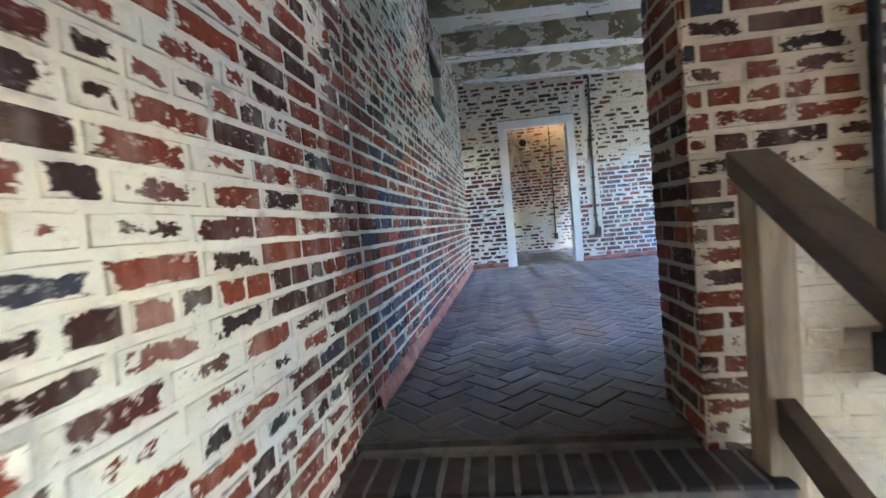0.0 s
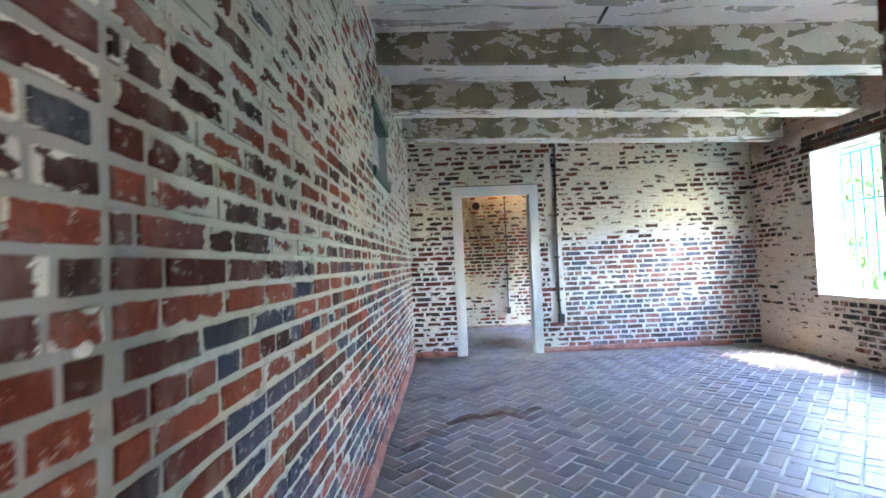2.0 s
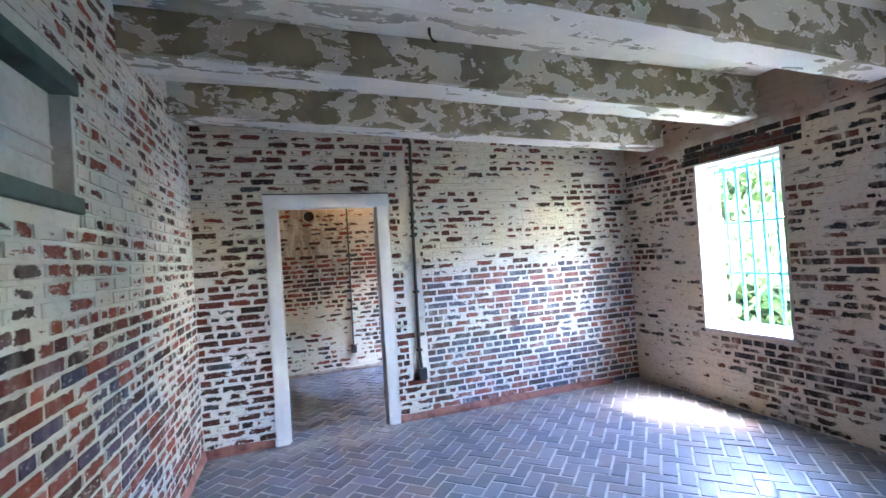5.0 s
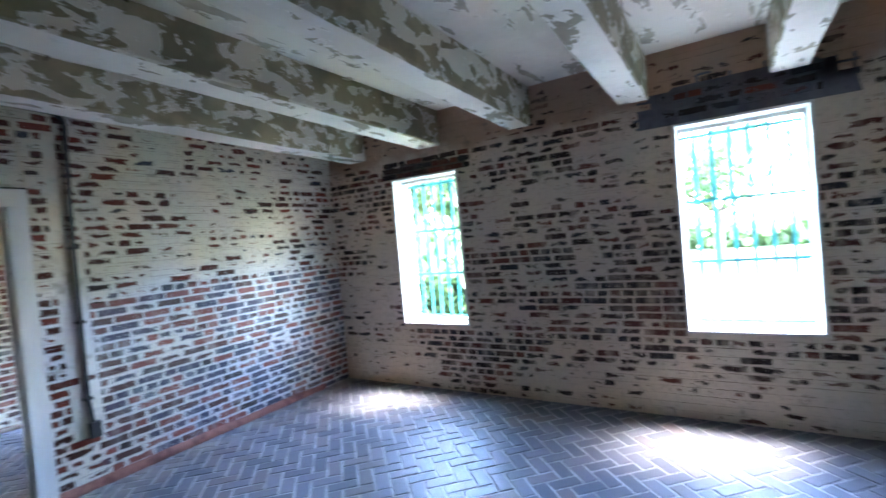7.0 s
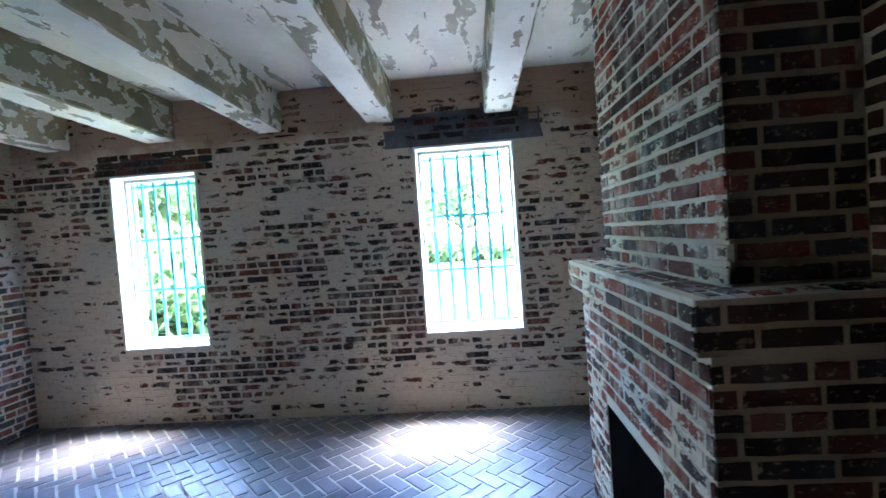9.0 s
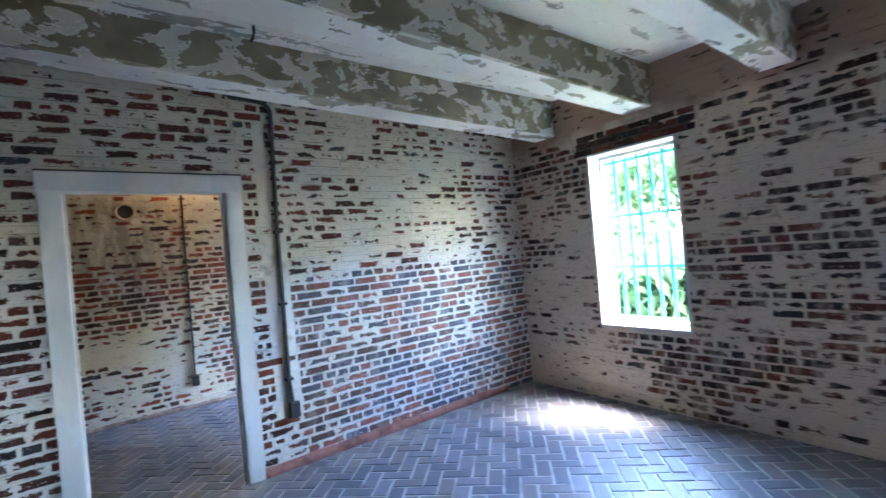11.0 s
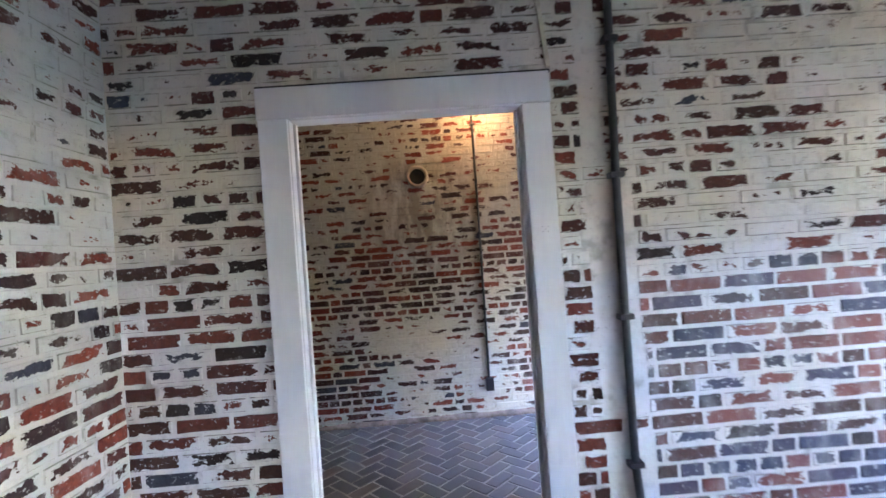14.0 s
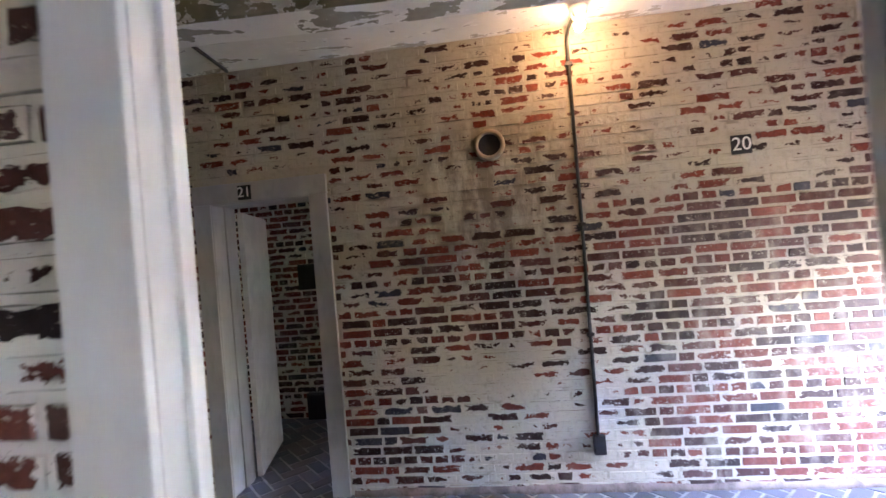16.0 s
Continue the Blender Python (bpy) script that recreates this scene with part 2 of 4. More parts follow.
    if sooty:
        paint = m.mix(m.math("MULTIPLY", soot_stain(m), 0.62), paint, (0.10, 0.075, 0.05))
    second = m.math("FRACT", m.math("MULTIPLY", rnd, 41.3))
    clay = m.mix(m.math("MULTIPLY", m.math("MULTIPLY", m.step(second, 0.62, 0.66), blue), 0.8), clay, (0.042, 0.056, 0.095))
    clay = m.mix(m.math("MULTIPLY", m.math("MULTIPLY", m.math("SUBTRACT", 1.0, m.step(second, 0.24, 0.28)), blue), 0.6), clay, (0.31, 0.085, 0.055))
    film = m.math("MULTIPLY", m.step(m.noise(9, 4, stretch=(1, 1, 0.5)), 0.45, 0.75), m.math("MULTIPLY_ADD", sheen, 0.28, haze))
    clay = m.mix(film, clay, paint)
    # Painted lines of joint shadow and dirt along the bricks' long edges.
    ledge = m.math("MULTIPLY", m.step(m.math("ABSOLUTE", m.math("MULTIPLY_ADD", uv.outputs["Y"], 2.0, -1.0)), 0.75, 0.86), m.step(m.noise(3.2, 4, stretch=(1, 1, 7)), line[0], line[0] + 0.1))
    paint = m.mix(m.math("MULTIPLY", ledge, line[1]), paint, tuple(x * 0.35 for x in wash[2]))
    m.bump(m.math("ADD", m.math("MULTIPLY", bare, -0.35), m.math("ADD", m.math("MULTIPLY", grain, 0.9), m.math("MULTIPLY", m.noise(17, 3), 1.6))), 0.9, 0.006)
    return m.finish(m.mix(bare, paint, clay), m.math("MULTIPLY_ADD", sheen, -0.34, 0.78), spec=m.math("MULTIPLY", m.math("MULTIPLY_ADD", sheen, 0.5, 0.1), m.math("MULTIPLY_ADD", bare, -0.3, 1.0)))


def mortar_material(name, wash, seam=False, top=False, zone=None, sooty=False, lower=None):
    m = Nodes(name)
    paint = lower_tint(m, lower, wash) if lower else wash_colour(m, wash)
    rough = m.noise(40, 5, rough=0.7)
    worn = m.step(m.noise(6, 4), 0.58, 0.72)
    if seam:
        z = m.add("ShaderNodeSeparateXYZ")
        m.put(z.inputs[0], m.pos)
        paint = seam_tones(m, WASH_ENTRY, wash, z.outputs["Y"])
        paint = m.mix(m.math("MULTIPLY", seam_zone(m, z.outputs["Y"]), 0.85), paint, (0.27, 0.26, 0.23))
    if top:
        z = m.add("ShaderNodeSeparateXYZ")
        m.put(z.inputs[0], m.pos)
        paint = unpainted_top(m, paint, z.outputs["Z"])
    if sooty:
        paint = m.mix(m.math("MULTIPLY", soot_stain(m), 0.62), paint, (0.10, 0.075, 0.05))
    sheen = zone(m)[1] if zone else 0.0
    m.bump(rough, 0.6, 0.006)
    return m.finish(m.mix(m.math("MULTIPLY", worn, 0.6), paint, tuple(x * 0.75 for x in wash[2])), m.math("MULTIPLY_ADD", sheen, -0.34, 0.82), spec=m.math("MULTIPLY_ADD", sheen, 0.5, 0.1))


def peeling_material(name, wall, under, amount, scale=2.2, stretch=(1, 1, 1)):
    """Plaster whose paint has flaked off in large curled patches."""
    m = Nodes(name)
    flakes = m.noise(scale, 5, stretch=stretch, rough=0.6, distortion=0.5)
    small = m.noise(14, 4, rough=0.6)
    mask = m.step(m.math("MULTIPLY_ADD", small, 0.24, flakes), amount, amount + 0.012)
    edge = m.step(m.math("MULTIPLY_ADD", small, 0.24, flakes), amount - 0.02, amount)
    tone = m.mix(m.step(m.noise(3.5, 4), 0.35, 0.7), under, tuple(c * 0.62 for c in under))
    paint = m.mix(m.step(m.noise(1.6, 4), 0.4, 0.7), wall, tuple(c * 0.82 for c in wall))
    paint = m.mix(m.math("MULTIPLY", m.step(small, 0.55, 0.75), 0.35), paint, (0.42, 0.42, 0.38))
    rim = m.math("SUBTRACT", edge, mask)
    paint = m.mix(m.math("MULTIPLY", rim, 0.5), paint, (0.86, 0.85, 0.8))
    m.bump(m.math("ADD", m.math("MULTIPLY", mask, -1.0), m.math("MULTIPLY", small, 0.5)), 0.6, 0.004)
    return m.finish(m.mix(mask, paint, tone), 0.75, spec=0.3)


def plain_material(name, colour, rough=0.6, metal=0.0, vary=0.25, scale=12.0, stretch=(1, 1, 1), bump=0.2, spec=0.5):
    """Paint, wood or metal with stains at two scales."""
    m = Nodes(name)
    a, b = m.noise(scale, 4, stretch=stretch), m.noise(scale * 5, 3, stretch=stretch)
    worn = tuple(c * (1 - vary) for c in colour)
    tone = m.mix(m.step(a, 0.4, 0.7), colour, worn)
    tone = m.mix(m.math("MULTIPLY", m.step(b, 0.5, 0.8), 0.6), tone, tuple(c * (1 - 1.5 * vary) for c in colour))
    m.bump(b, bump, 0.002)
    return m.finish(tone, rough, metal, spec)


def floor_brick_material(name, single):
    m = Nodes(name)
    rnd = m.random(single)
    tone = m.ramp(m.math("FRACT", m.math("MULTIPLY", rnd, 11.7)),
                  ((0.0, (0.076, 0.086, 0.115)), (0.3, (0.115, 0.121, 0.153)), (0.55, (0.060, 0.070, 0.101)), (0.75, (0.122, 0.108, 0.117)), (0.88, (0.142, 0.148, 0.183))), "CONSTANT")
    grain = m.noise(60, 5, rough=0.7)
    dust = m.step(m.noise(1.3, 4, rough=0.6), 0.48, 0.75)
    tone = m.mix(m.math("MULTIPLY", m.step(grain, 0.45, 0.8), 0.4), tone, (0.17, 0.168, 0.166))
    tone = m.mix(m.math("MULTIPLY", dust, 0.25), tone, (0.24, 0.235, 0.225))
    x, y, z, zz = axes(m)
    swept = m.math("MULTIPLY", m.math("MULTIPLY", m.step(y, 6.75, 7.15), m.math("SUBTRACT", 1.0, m.step(y, 7.2, 7.3))), m.step(m.noise(4, 4), 0.35, 0.6))
    tone = m.mix(m.math("MULTIPLY", swept, 0.7), tone, (0.33, 0.30, 0.26))
    # Painted shade near the stairs: darker and rougher bricks.
    shade = door_shade(m)
    tone = m.mix(m.math("MULTIPLY", shade, 0.7), tone, (0.040, 0.033, 0.026))
    m.bump(grain, 0.5, 0.003)
    return m.finish(tone, m.math("ADD", m.math("MULTIPLY_ADD", grain, 0.26, 0.34), m.math("MULTIPLY", shade, 0.3)), spec=1.0)


def floor_mortar_material():
    m = Nodes("floor_mortar")
    tone = m.mix(m.step(m.noise(5, 4), 0.4, 0.7), (0.43, 0.43, 0.44), (0.27, 0.27, 0.27))
    fine = m.noise(50, 4, rough=0.65)
    tone = m.mix(m.math("MULTIPLY", m.step(fine, 0.5, 0.75), 0.5), tone, (0.16, 0.155, 0.15))
    # The same painted shade over the joints.
    tone = m.mix(m.math("MULTIPLY", door_shade(m), 0.75), tone, (0.060, 0.050, 0.040))
    m.bump(fine, 0.5, 0.003)
    return m.finish(tone, 0.75)


def both(make, name, *args, **more):
    """The same surface for single pieces and for joined ones."""
    return make(name, True, *args, **more), make(name + "_joined", False, *args, **more)


BRICK_N = both(brick_material, "whitewashed_brick_north", WASH_WHITE, 0.19, low=0.08, low_at=(0.2, 1.5), patch=0.4, colours=BROWNS, haze=0.04, line=(0.38, 0.85), zone=zone_north, lower=WASH_LOWER_LIT)
BRICK_W = both(brick_material, "whitewashed_brick_west", WASH_WEST, 0.12, low=0.40, low_at=(0.6, 2.1), patch=0.6, colours=REDS, haze=0.22, keep=0.84, fade=0.08, scuff=0.08, zone=zone_west)
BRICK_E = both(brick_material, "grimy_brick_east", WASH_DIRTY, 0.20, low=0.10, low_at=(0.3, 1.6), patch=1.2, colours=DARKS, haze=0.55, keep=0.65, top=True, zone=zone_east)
BRICK_S = both(brick_material, "bare_brick_south", WASH_STAIR, 0.32, patch=0.5, colours=REDS, keep=0.5, zone=zone_stair)
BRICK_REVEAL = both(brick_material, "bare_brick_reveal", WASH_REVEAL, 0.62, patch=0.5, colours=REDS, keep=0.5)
BRICK_CHIMNEY = both(brick_material, "thinly_washed_brick", WASH_HALL, 0.44, patch=0.7, colours=REDS, haze=0.55, keep=0.45)
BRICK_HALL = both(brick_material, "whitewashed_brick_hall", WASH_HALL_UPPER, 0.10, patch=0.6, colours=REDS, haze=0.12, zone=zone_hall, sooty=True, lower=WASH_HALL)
BRICK_BACK = both(brick_material, "bare_brick_back", WASH_CREAM, 0.60, patch=0.3, colours=REDS)
BRICK_DARK = both(brick_material, "smoked_bare_brick", WASH_DARK, 0.75, patch=0.3, colours=DARKS, keep=0.3)
BRICK_CEMENT = both(brick_material, "cement_smeared_brick", WASH_CEMENT, 0.10, patch=0.5, colours=DARKS, keep=0.4)
MORTAR_DARK = mortar_material("dark_mortar", WASH_DARK)
MORTAR_WEST = mortar_material("seamed_mortar", WASH_WEST, True, zone=zone_west)
MORTAR_WHITE = mortar_material("whitewashed_mortar", WASH_WHITE, zone=zone_north, lower=WASH_LOWER_LIT)
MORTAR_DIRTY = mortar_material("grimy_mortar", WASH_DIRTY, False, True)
MORTAR_HALL = mortar_material("thin_wash_mortar", WASH_HALL)
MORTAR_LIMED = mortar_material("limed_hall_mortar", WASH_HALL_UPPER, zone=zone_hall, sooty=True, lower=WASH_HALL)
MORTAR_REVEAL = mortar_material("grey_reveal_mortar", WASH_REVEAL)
MORTAR_STAIR = mortar_material("beige_mortar", WASH_STAIR)
MORTAR_CREAM = mortar_material("cream_mortar", WASH_CREAM)
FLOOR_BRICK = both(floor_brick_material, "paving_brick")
STEP_BRICK = (plain_material("step_brick", (0.030, 0.023, 0.022), 0.6, vary=0.5, scale=14, bump=0.5), plain_material("red_step_brick", (0.065, 0.032, 0.026), 0.6, vary=0.5, scale=14, bump=0.5))
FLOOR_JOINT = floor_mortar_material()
SILL_DARK = plain_material("dark_sill", (0.13, 0.115, 0.10), 0.85, vary=0.5, scale=11, bump=0.6)
STEP_JOINT = plain_material("step_mortar", (0.24, 0.215, 0.185), 0.85, vary=0.4, scale=9, bump=0.5)
CEILING_PAINT = peeling_material("ceiling_paint", (0.64, 0.615, 0.545), (0.38, 0.355, 0.29), 0.68, 4.5, (0.35, 1.7, 1))
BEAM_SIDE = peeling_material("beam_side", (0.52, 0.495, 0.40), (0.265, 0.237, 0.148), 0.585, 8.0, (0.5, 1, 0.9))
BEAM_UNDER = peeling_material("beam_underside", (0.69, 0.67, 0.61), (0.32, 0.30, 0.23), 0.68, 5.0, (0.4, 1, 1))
WHITE_PAINT = plain_material("white_painted_wood", (0.66, 0.65, 0.62), 0.45, vary=0.12, scale=4, stretch=(1, 1, 0.3))
GREY_PAINT = plain_material("grey_painted_wood", (0.42, 0.40, 0.37), 0.5, vary=0.2, scale=4, stretch=(1, 1, 0.3))
TEAL_METAL = plain_material("teal_painted_bar", (0.035, 0.43, 0.46), 0.5, vary=0.2)
PIPE_METAL = plain_material("grey_conduit", (0.055, 0.06, 0.058), 0.5, 0.4, vary=0.35, scale=20)
BLACK_METAL = plain_material("black_metal", (0.015, 0.015, 0.016), 0.5, 0.0, vary=0.3)
RUST = plain_material("rusty_iron", (0.06, 0.04, 0.03), 0.8, 0.3, vary=0.5, scale=30)
GREEN_WOOD = plain_material("dark_green_wood", (0.035, 0.075, 0.065), 0.6, vary=0.4, scale=9)
TIMBER = plain_material("weathered_timber", (0.45, 0.34, 0.21), 0.6, vary=0.4, scale=6, stretch=(3, 3, 0.4))
RAIL_WOOD = plain_material("worn_rail_wood", (0.12, 0.085, 0.055), 0.45, vary=0.4, scale=6, stretch=(3, 0.4, 3))
DARK_LINTEL = plain_material("dark_lintel", (0.11, 0.088, 0.072), 0.8, vary=0.6, scale=10)
CEMENT = plain_material("dark_cement", (0.13, 0.135, 0.155), 0.85, vary=0.4, scale=6, bump=0.5)
SKIRT = plain_material("red_cement_skirting", (0.33, 0.14, 0.105), 0.85, vary=0.5, scale=9, bump=0.5)
HALL_SKIRT = plain_material("dusty_cement_skirting", (0.29, 0.22, 0.18), 0.85, vary=0.5, scale=9, bump=0.5)
# Firebox soot; also paints the dark of the holes and the door-head gap.
SOOT_SHADE = plain_material("soot", (0.02, 0.019, 0.018), 0.95, vary=0.4, scale=6)
PORCELAIN = plain_material("porcelain", (0.75, 0.73, 0.68), 0.25, vary=0.1)
TERRACOTTA = plain_material("pipe_collar", (0.36, 0.27, 0.19), 0.7, vary=0.3)
SIGN_BLACK = plain_material("sign_black", (0.01, 0.012, 0.014), 0.4, vary=0.2)
SIGN_WHITE = plain_material("sign_white", (0.75, 0.75, 0.7), 0.5, vary=0.05)
PLASTER = plain_material("grey_green_plaster", (0.42, 0.44, 0.41), 0.8, vary=0.25, scale=6, bump=0.4)
GRASS = plain_material("grass", (0.085, 0.11, 0.045), 0.9, vary=0.4, scale=1.5)
BARK = plain_material("bark", (0.09, 0.07, 0.055), 0.9, vary=0.4, scale=6)
ROAD = plain_material("asphalt_road", (0.07, 0.07, 0.072), 0.9, vary=0.3, scale=2)


def leaf_material():
    m = Nodes("leaf")
    tone = m.ramp(m.geo.outputs["Random Per Island"], ((0.0, (0.045, 0.10, 0.035)), (0.6, (0.075, 0.14, 0.05)), (1.0, (0.12, 0.17, 0.07))))
    m.finish(tone, 0.6)
    thin = m.add("ShaderNodeBsdfTranslucent")
    m.put(thin.inputs["Color"], tone)
    both_sides = m.add("ShaderNodeMixShader")
    both_sides.inputs[0].default_value = 0.4
    m.tree.links.new(m.bsdf.outputs[0], both_sides.inputs[1])
    m.tree.links.new(thin.outputs[0], both_sides.inputs[2])
    m.tree.links.new(both_sides.outputs[0], m.tree.nodes["Material Output"].inputs["Surface"])
    return m.mat


LEAF = leaf_material()
STAIR_FLOOR = plain_material("worn_dark_floor", (0.10, 0.085, 0.075), 0.8, vary=0.4, scale=4)


def bulb_material():
    m = Nodes("lit_bulb")
    m.bsdf.inputs["Emission Color"].default_value = (1.0, 0.74, 0.42, 1)
    m.bsdf.inputs["Emission Strength"].default_value = 1.3
    return m.finish((0.9, 0.85, 0.7), 0.3)


BULB = bulb_material()

# ---- building helpers ----
rng = random.Random(7)


def mesh_of(name, verts, faces, mats, indices=None):
    me = bpy.data.meshes.new(name)
    me.from_pydata(verts, [], faces)
    for m in mats:
        me.materials.append(m)
    if indices:
        me.polygons.foreach_set("material_index", indices)
    me.update()
    return me


def from_bm(name, bm, mat):
    me = bpy.data.meshes.new(name)
    bm.normal_update()
    bm.to_mesh(me)
    bm.free()
    for m in mat if isinstance(mat, (list, tuple)) else [mat]:
        me.materials.append(m)
    return me


def part(name, bm, mat, parent, label=""):
    """One mesh under a thing or under a part of it."""
    ob = new(name, from_bm(name, bm, mat))
    ob.parent = parent
    if label:
        ob["label"] = label
    return ob


def thing(name, label, category, at=(0, 0, 0), turn=0.0, group="", kind=""):
    ob = new(name)
    ob.matrix_world = pose(*at, 0, 0, turn)
    return tagged(ob, label, category, group, kind)


def box(bm, x0, x1, y0, y1, z0, z1, bevel=0.0, wobble=0.0):
    got = bmesh.ops.create_cube(bm, size=1.0)["verts"]
    for v in got:
        v.co = Vector((x0 + (v.co.x + 0.5) * (x1 - x0), y0 + (v.co.y + 0.5) * (y1 - y0), z0 + (v.co.z + 0.5) * (z1 - z0)))
        if wobble:
            v.co += Vector([rng.uniform(-wobble, wobble) for _ in range(3)])
    if bevel:
        edges = list({e for v in got for e in v.link_edges})
        bmesh.ops.bevel(bm, geom=edges, offset=bevel, segments=2, affect="EDGES", profile=0.6)
    return bm


def boxes(*rows, bevel=0.0):
    bm = bmesh.new()
    for r in rows:
        box(bm, *r, bevel=bevel)
    return bm


def tube(points, radius, sides=10, close=True):
    """A round bar along a line of points."""
    bm = bmesh.new()
    pts = [Vector(p) for p in points]
    rings = []
    for i, p in enumerate(pts):
        d = (pts[min(i + 1, len(pts) - 1)] - pts[max(i - 1, 0)]).normalized()
        side = d.cross(Vector((0, 0, 1)) if abs(d.z) < 0.9 else Vector((0, 1, 0))).normalized()
        up = side.cross(d)
        rings.append([bm.verts.new(p + radius * (math.cos(a) * side + math.sin(a) * up)) for a in (2 * math.pi * k / sides for k in range(sides))])
    for a, b in zip(rings, rings[1:]):
        for k in range(sides):
            bm.faces.new((a[k], a[(k + 1) % sides], b[(k + 1) % sides], b[k])).smooth = True
    if close:
        bm.faces.new(rings[0][::-1])
        bm.faces.new(rings[-1])
    return bm


def turned(profile, sides=24):
    """A body of revolution about z from (radius, height) pairs."""
    bm = bmesh.new()
    rings = [[bm.verts.new((r * math.cos(2 * math.pi * k / sides), r * math.sin(2 * math.pi * k / sides), z)) for k in range(sides)] for r, z in profile]
    for a, b in zip(rings, rings[1:]):
        for k in range(sides):
            bm.faces.new((a[k], a[(k + 1) % sides], b[(k + 1) % sides], b[k])).smooth = True
    return bm


def frame_of(origin, along, out):
    """Axes of a wall's face: along it, up, and out of it."""
    along, out = Vector(along).normalized(), Vector(out).normalized()
    m = Matrix((along, Vector((0, 0, 1)), out)).transposed().to_4x4()
    m.translation = origin
    return m


def wall(name, m, width, height, thick, holes=(), mat=None):
    """A wall with through openings. Its face is at w = 0 of m and its back at -thick. Holes: u0, u1, v0, v1."""
    us = sorted({0.0, width, *(h[0] for h in holes), *(h[1] for h in holes)})
    vs = sorted({0.0, height, *(h[2] for h in holes), *(h[3] for h in holes)})
    us, vs = [u for u in us if 0 <= u <= width], [v for v in vs if 0 <= v <= height]

    def solid(i, j):
        if not (0 <= i < len(us) - 1 and 0 <= j < len(vs) - 1):
            return False
        u, v = (us[i] + us[i + 1]) / 2, (vs[j] + vs[j + 1]) / 2
        return not any(a < u < b and c < v < d for a, b, c, d in holes)

    bm = bmesh.new()
    seen = {}

    def vert(i, j, k):
        if (i, j, k) not in seen:
            seen[i, j, k] = bm.verts.new(m @ Vector((us[i], vs[j], -thick * k)))
        return seen[i, j, k]

    for i in range(len(us) - 1):
        for j in range(len(vs) - 1):
            if not solid(i, j):
                continue
            bm.faces.new([vert(i, j, 0), vert(i + 1, j, 0), vert(i + 1, j + 1, 0), vert(i, j + 1, 0)])
            bm.faces.new([vert(i, j + 1, 1), vert(i + 1, j + 1, 1), vert(i + 1, j, 1), vert(i, j, 1)])
            for di, dj, a, b in ((-1, 0, (i, j), (i, j + 1)), (1, 0, (i + 1, j + 1), (i + 1, j)), (0, -1, (i + 1, j), (i, j)), (0, 1, (i, j + 1), (i + 1, j + 1))):
                if not solid(i + di, j + dj):
                    bm.faces.new([vert(*a, 0), vert(*b, 0), vert(*b, 1), vert(*a, 1)])
    bmesh.ops.recalc_face_normals(bm, faces=bm.faces)
    return tagged(new(name, from_bm(name, bm, mat)), kind="structure")


def brick_shape(length, height, depth, proud, source):
    """Corners, faces and face coordinates of one worn brick lying along u, centred, its face towards w."""
    a, b = length / 2, height / 2
    ring = [(-a, -b), (-a * 0.34, -b), (a * 0.34, -b), (a, -b), (a, b), (a * 0.34, b), (-a * 0.34, b), (-a, b)]
    verts, uvs = [], []
    for inset, w in ((0.0, -depth), (0.005, proud)):
        for u, v in ring:
            ju, jv = (source.uniform(-0.0022, 0.0022) for _ in range(2)) if inset else (0, 0)
            uu, vv = u - math.copysign(inset, u) + ju, v - math.copysign(inset, v) + jv
            verts.append((uu, vv, w + (source.uniform(-0.0012, 0.0012) if inset else 0)))
            uvs.append((min(max(0.5 + uu / length, 0), 1), min(max(0.5 + vv / height, 0), 1)))
    faces = [(k, (k + 1) % 8, 8 + (k + 1) % 8, 8 + k) for k in range(8)] + [tuple(range(8, 16))]
    return verts, faces, uvs


def piece_mesh(name, verts, faces, uvs, mat):
    me = mesh_of(name, verts, faces, [mat])
    layer = me.uv_layers.new(name="UVMap")
    layer.data.foreach_set("uv", [c for f in faces for k in f for c in uvs[k]])
    return me


class Joined:
    """Pieces gathered into one mesh."""

    def __init__(self):
        self.verts, self.faces, self.uvs = [], [], []

    def take(self, shape, m):
        verts, faces, uvs = shape
        n = len(self.verts)
        self.verts += [tuple(m @ Vector(v)) for v in verts]
        self.faces += [tuple(n + k for k in f) for f in faces]
        self.uvs += uvs

    def make(self, name, parent, mat, label):
        if self.verts:
            ob = new(name, piece_mesh(name, self.verts, self.faces, self.uvs, mat))
            ob.parent = parent
            tagged(ob, label, kind="stuff")


COURSE, STRETCH, HEAD, JOINT = 0.066, 0.214, 0.106, 0.010
SHAPES = {}


def shared_bricks(mats, length):
    key = (mats[0].name, length)
    if key not in SHAPES:
        source = random.Random(len(SHAPES))
        SHAPES[key] = [piece_mesh("brick", *brick_shape(length, COURSE - JOINT, 0.012, 0.0045, source), mats[0]) for _ in range(5)]
    return SHAPES[key]


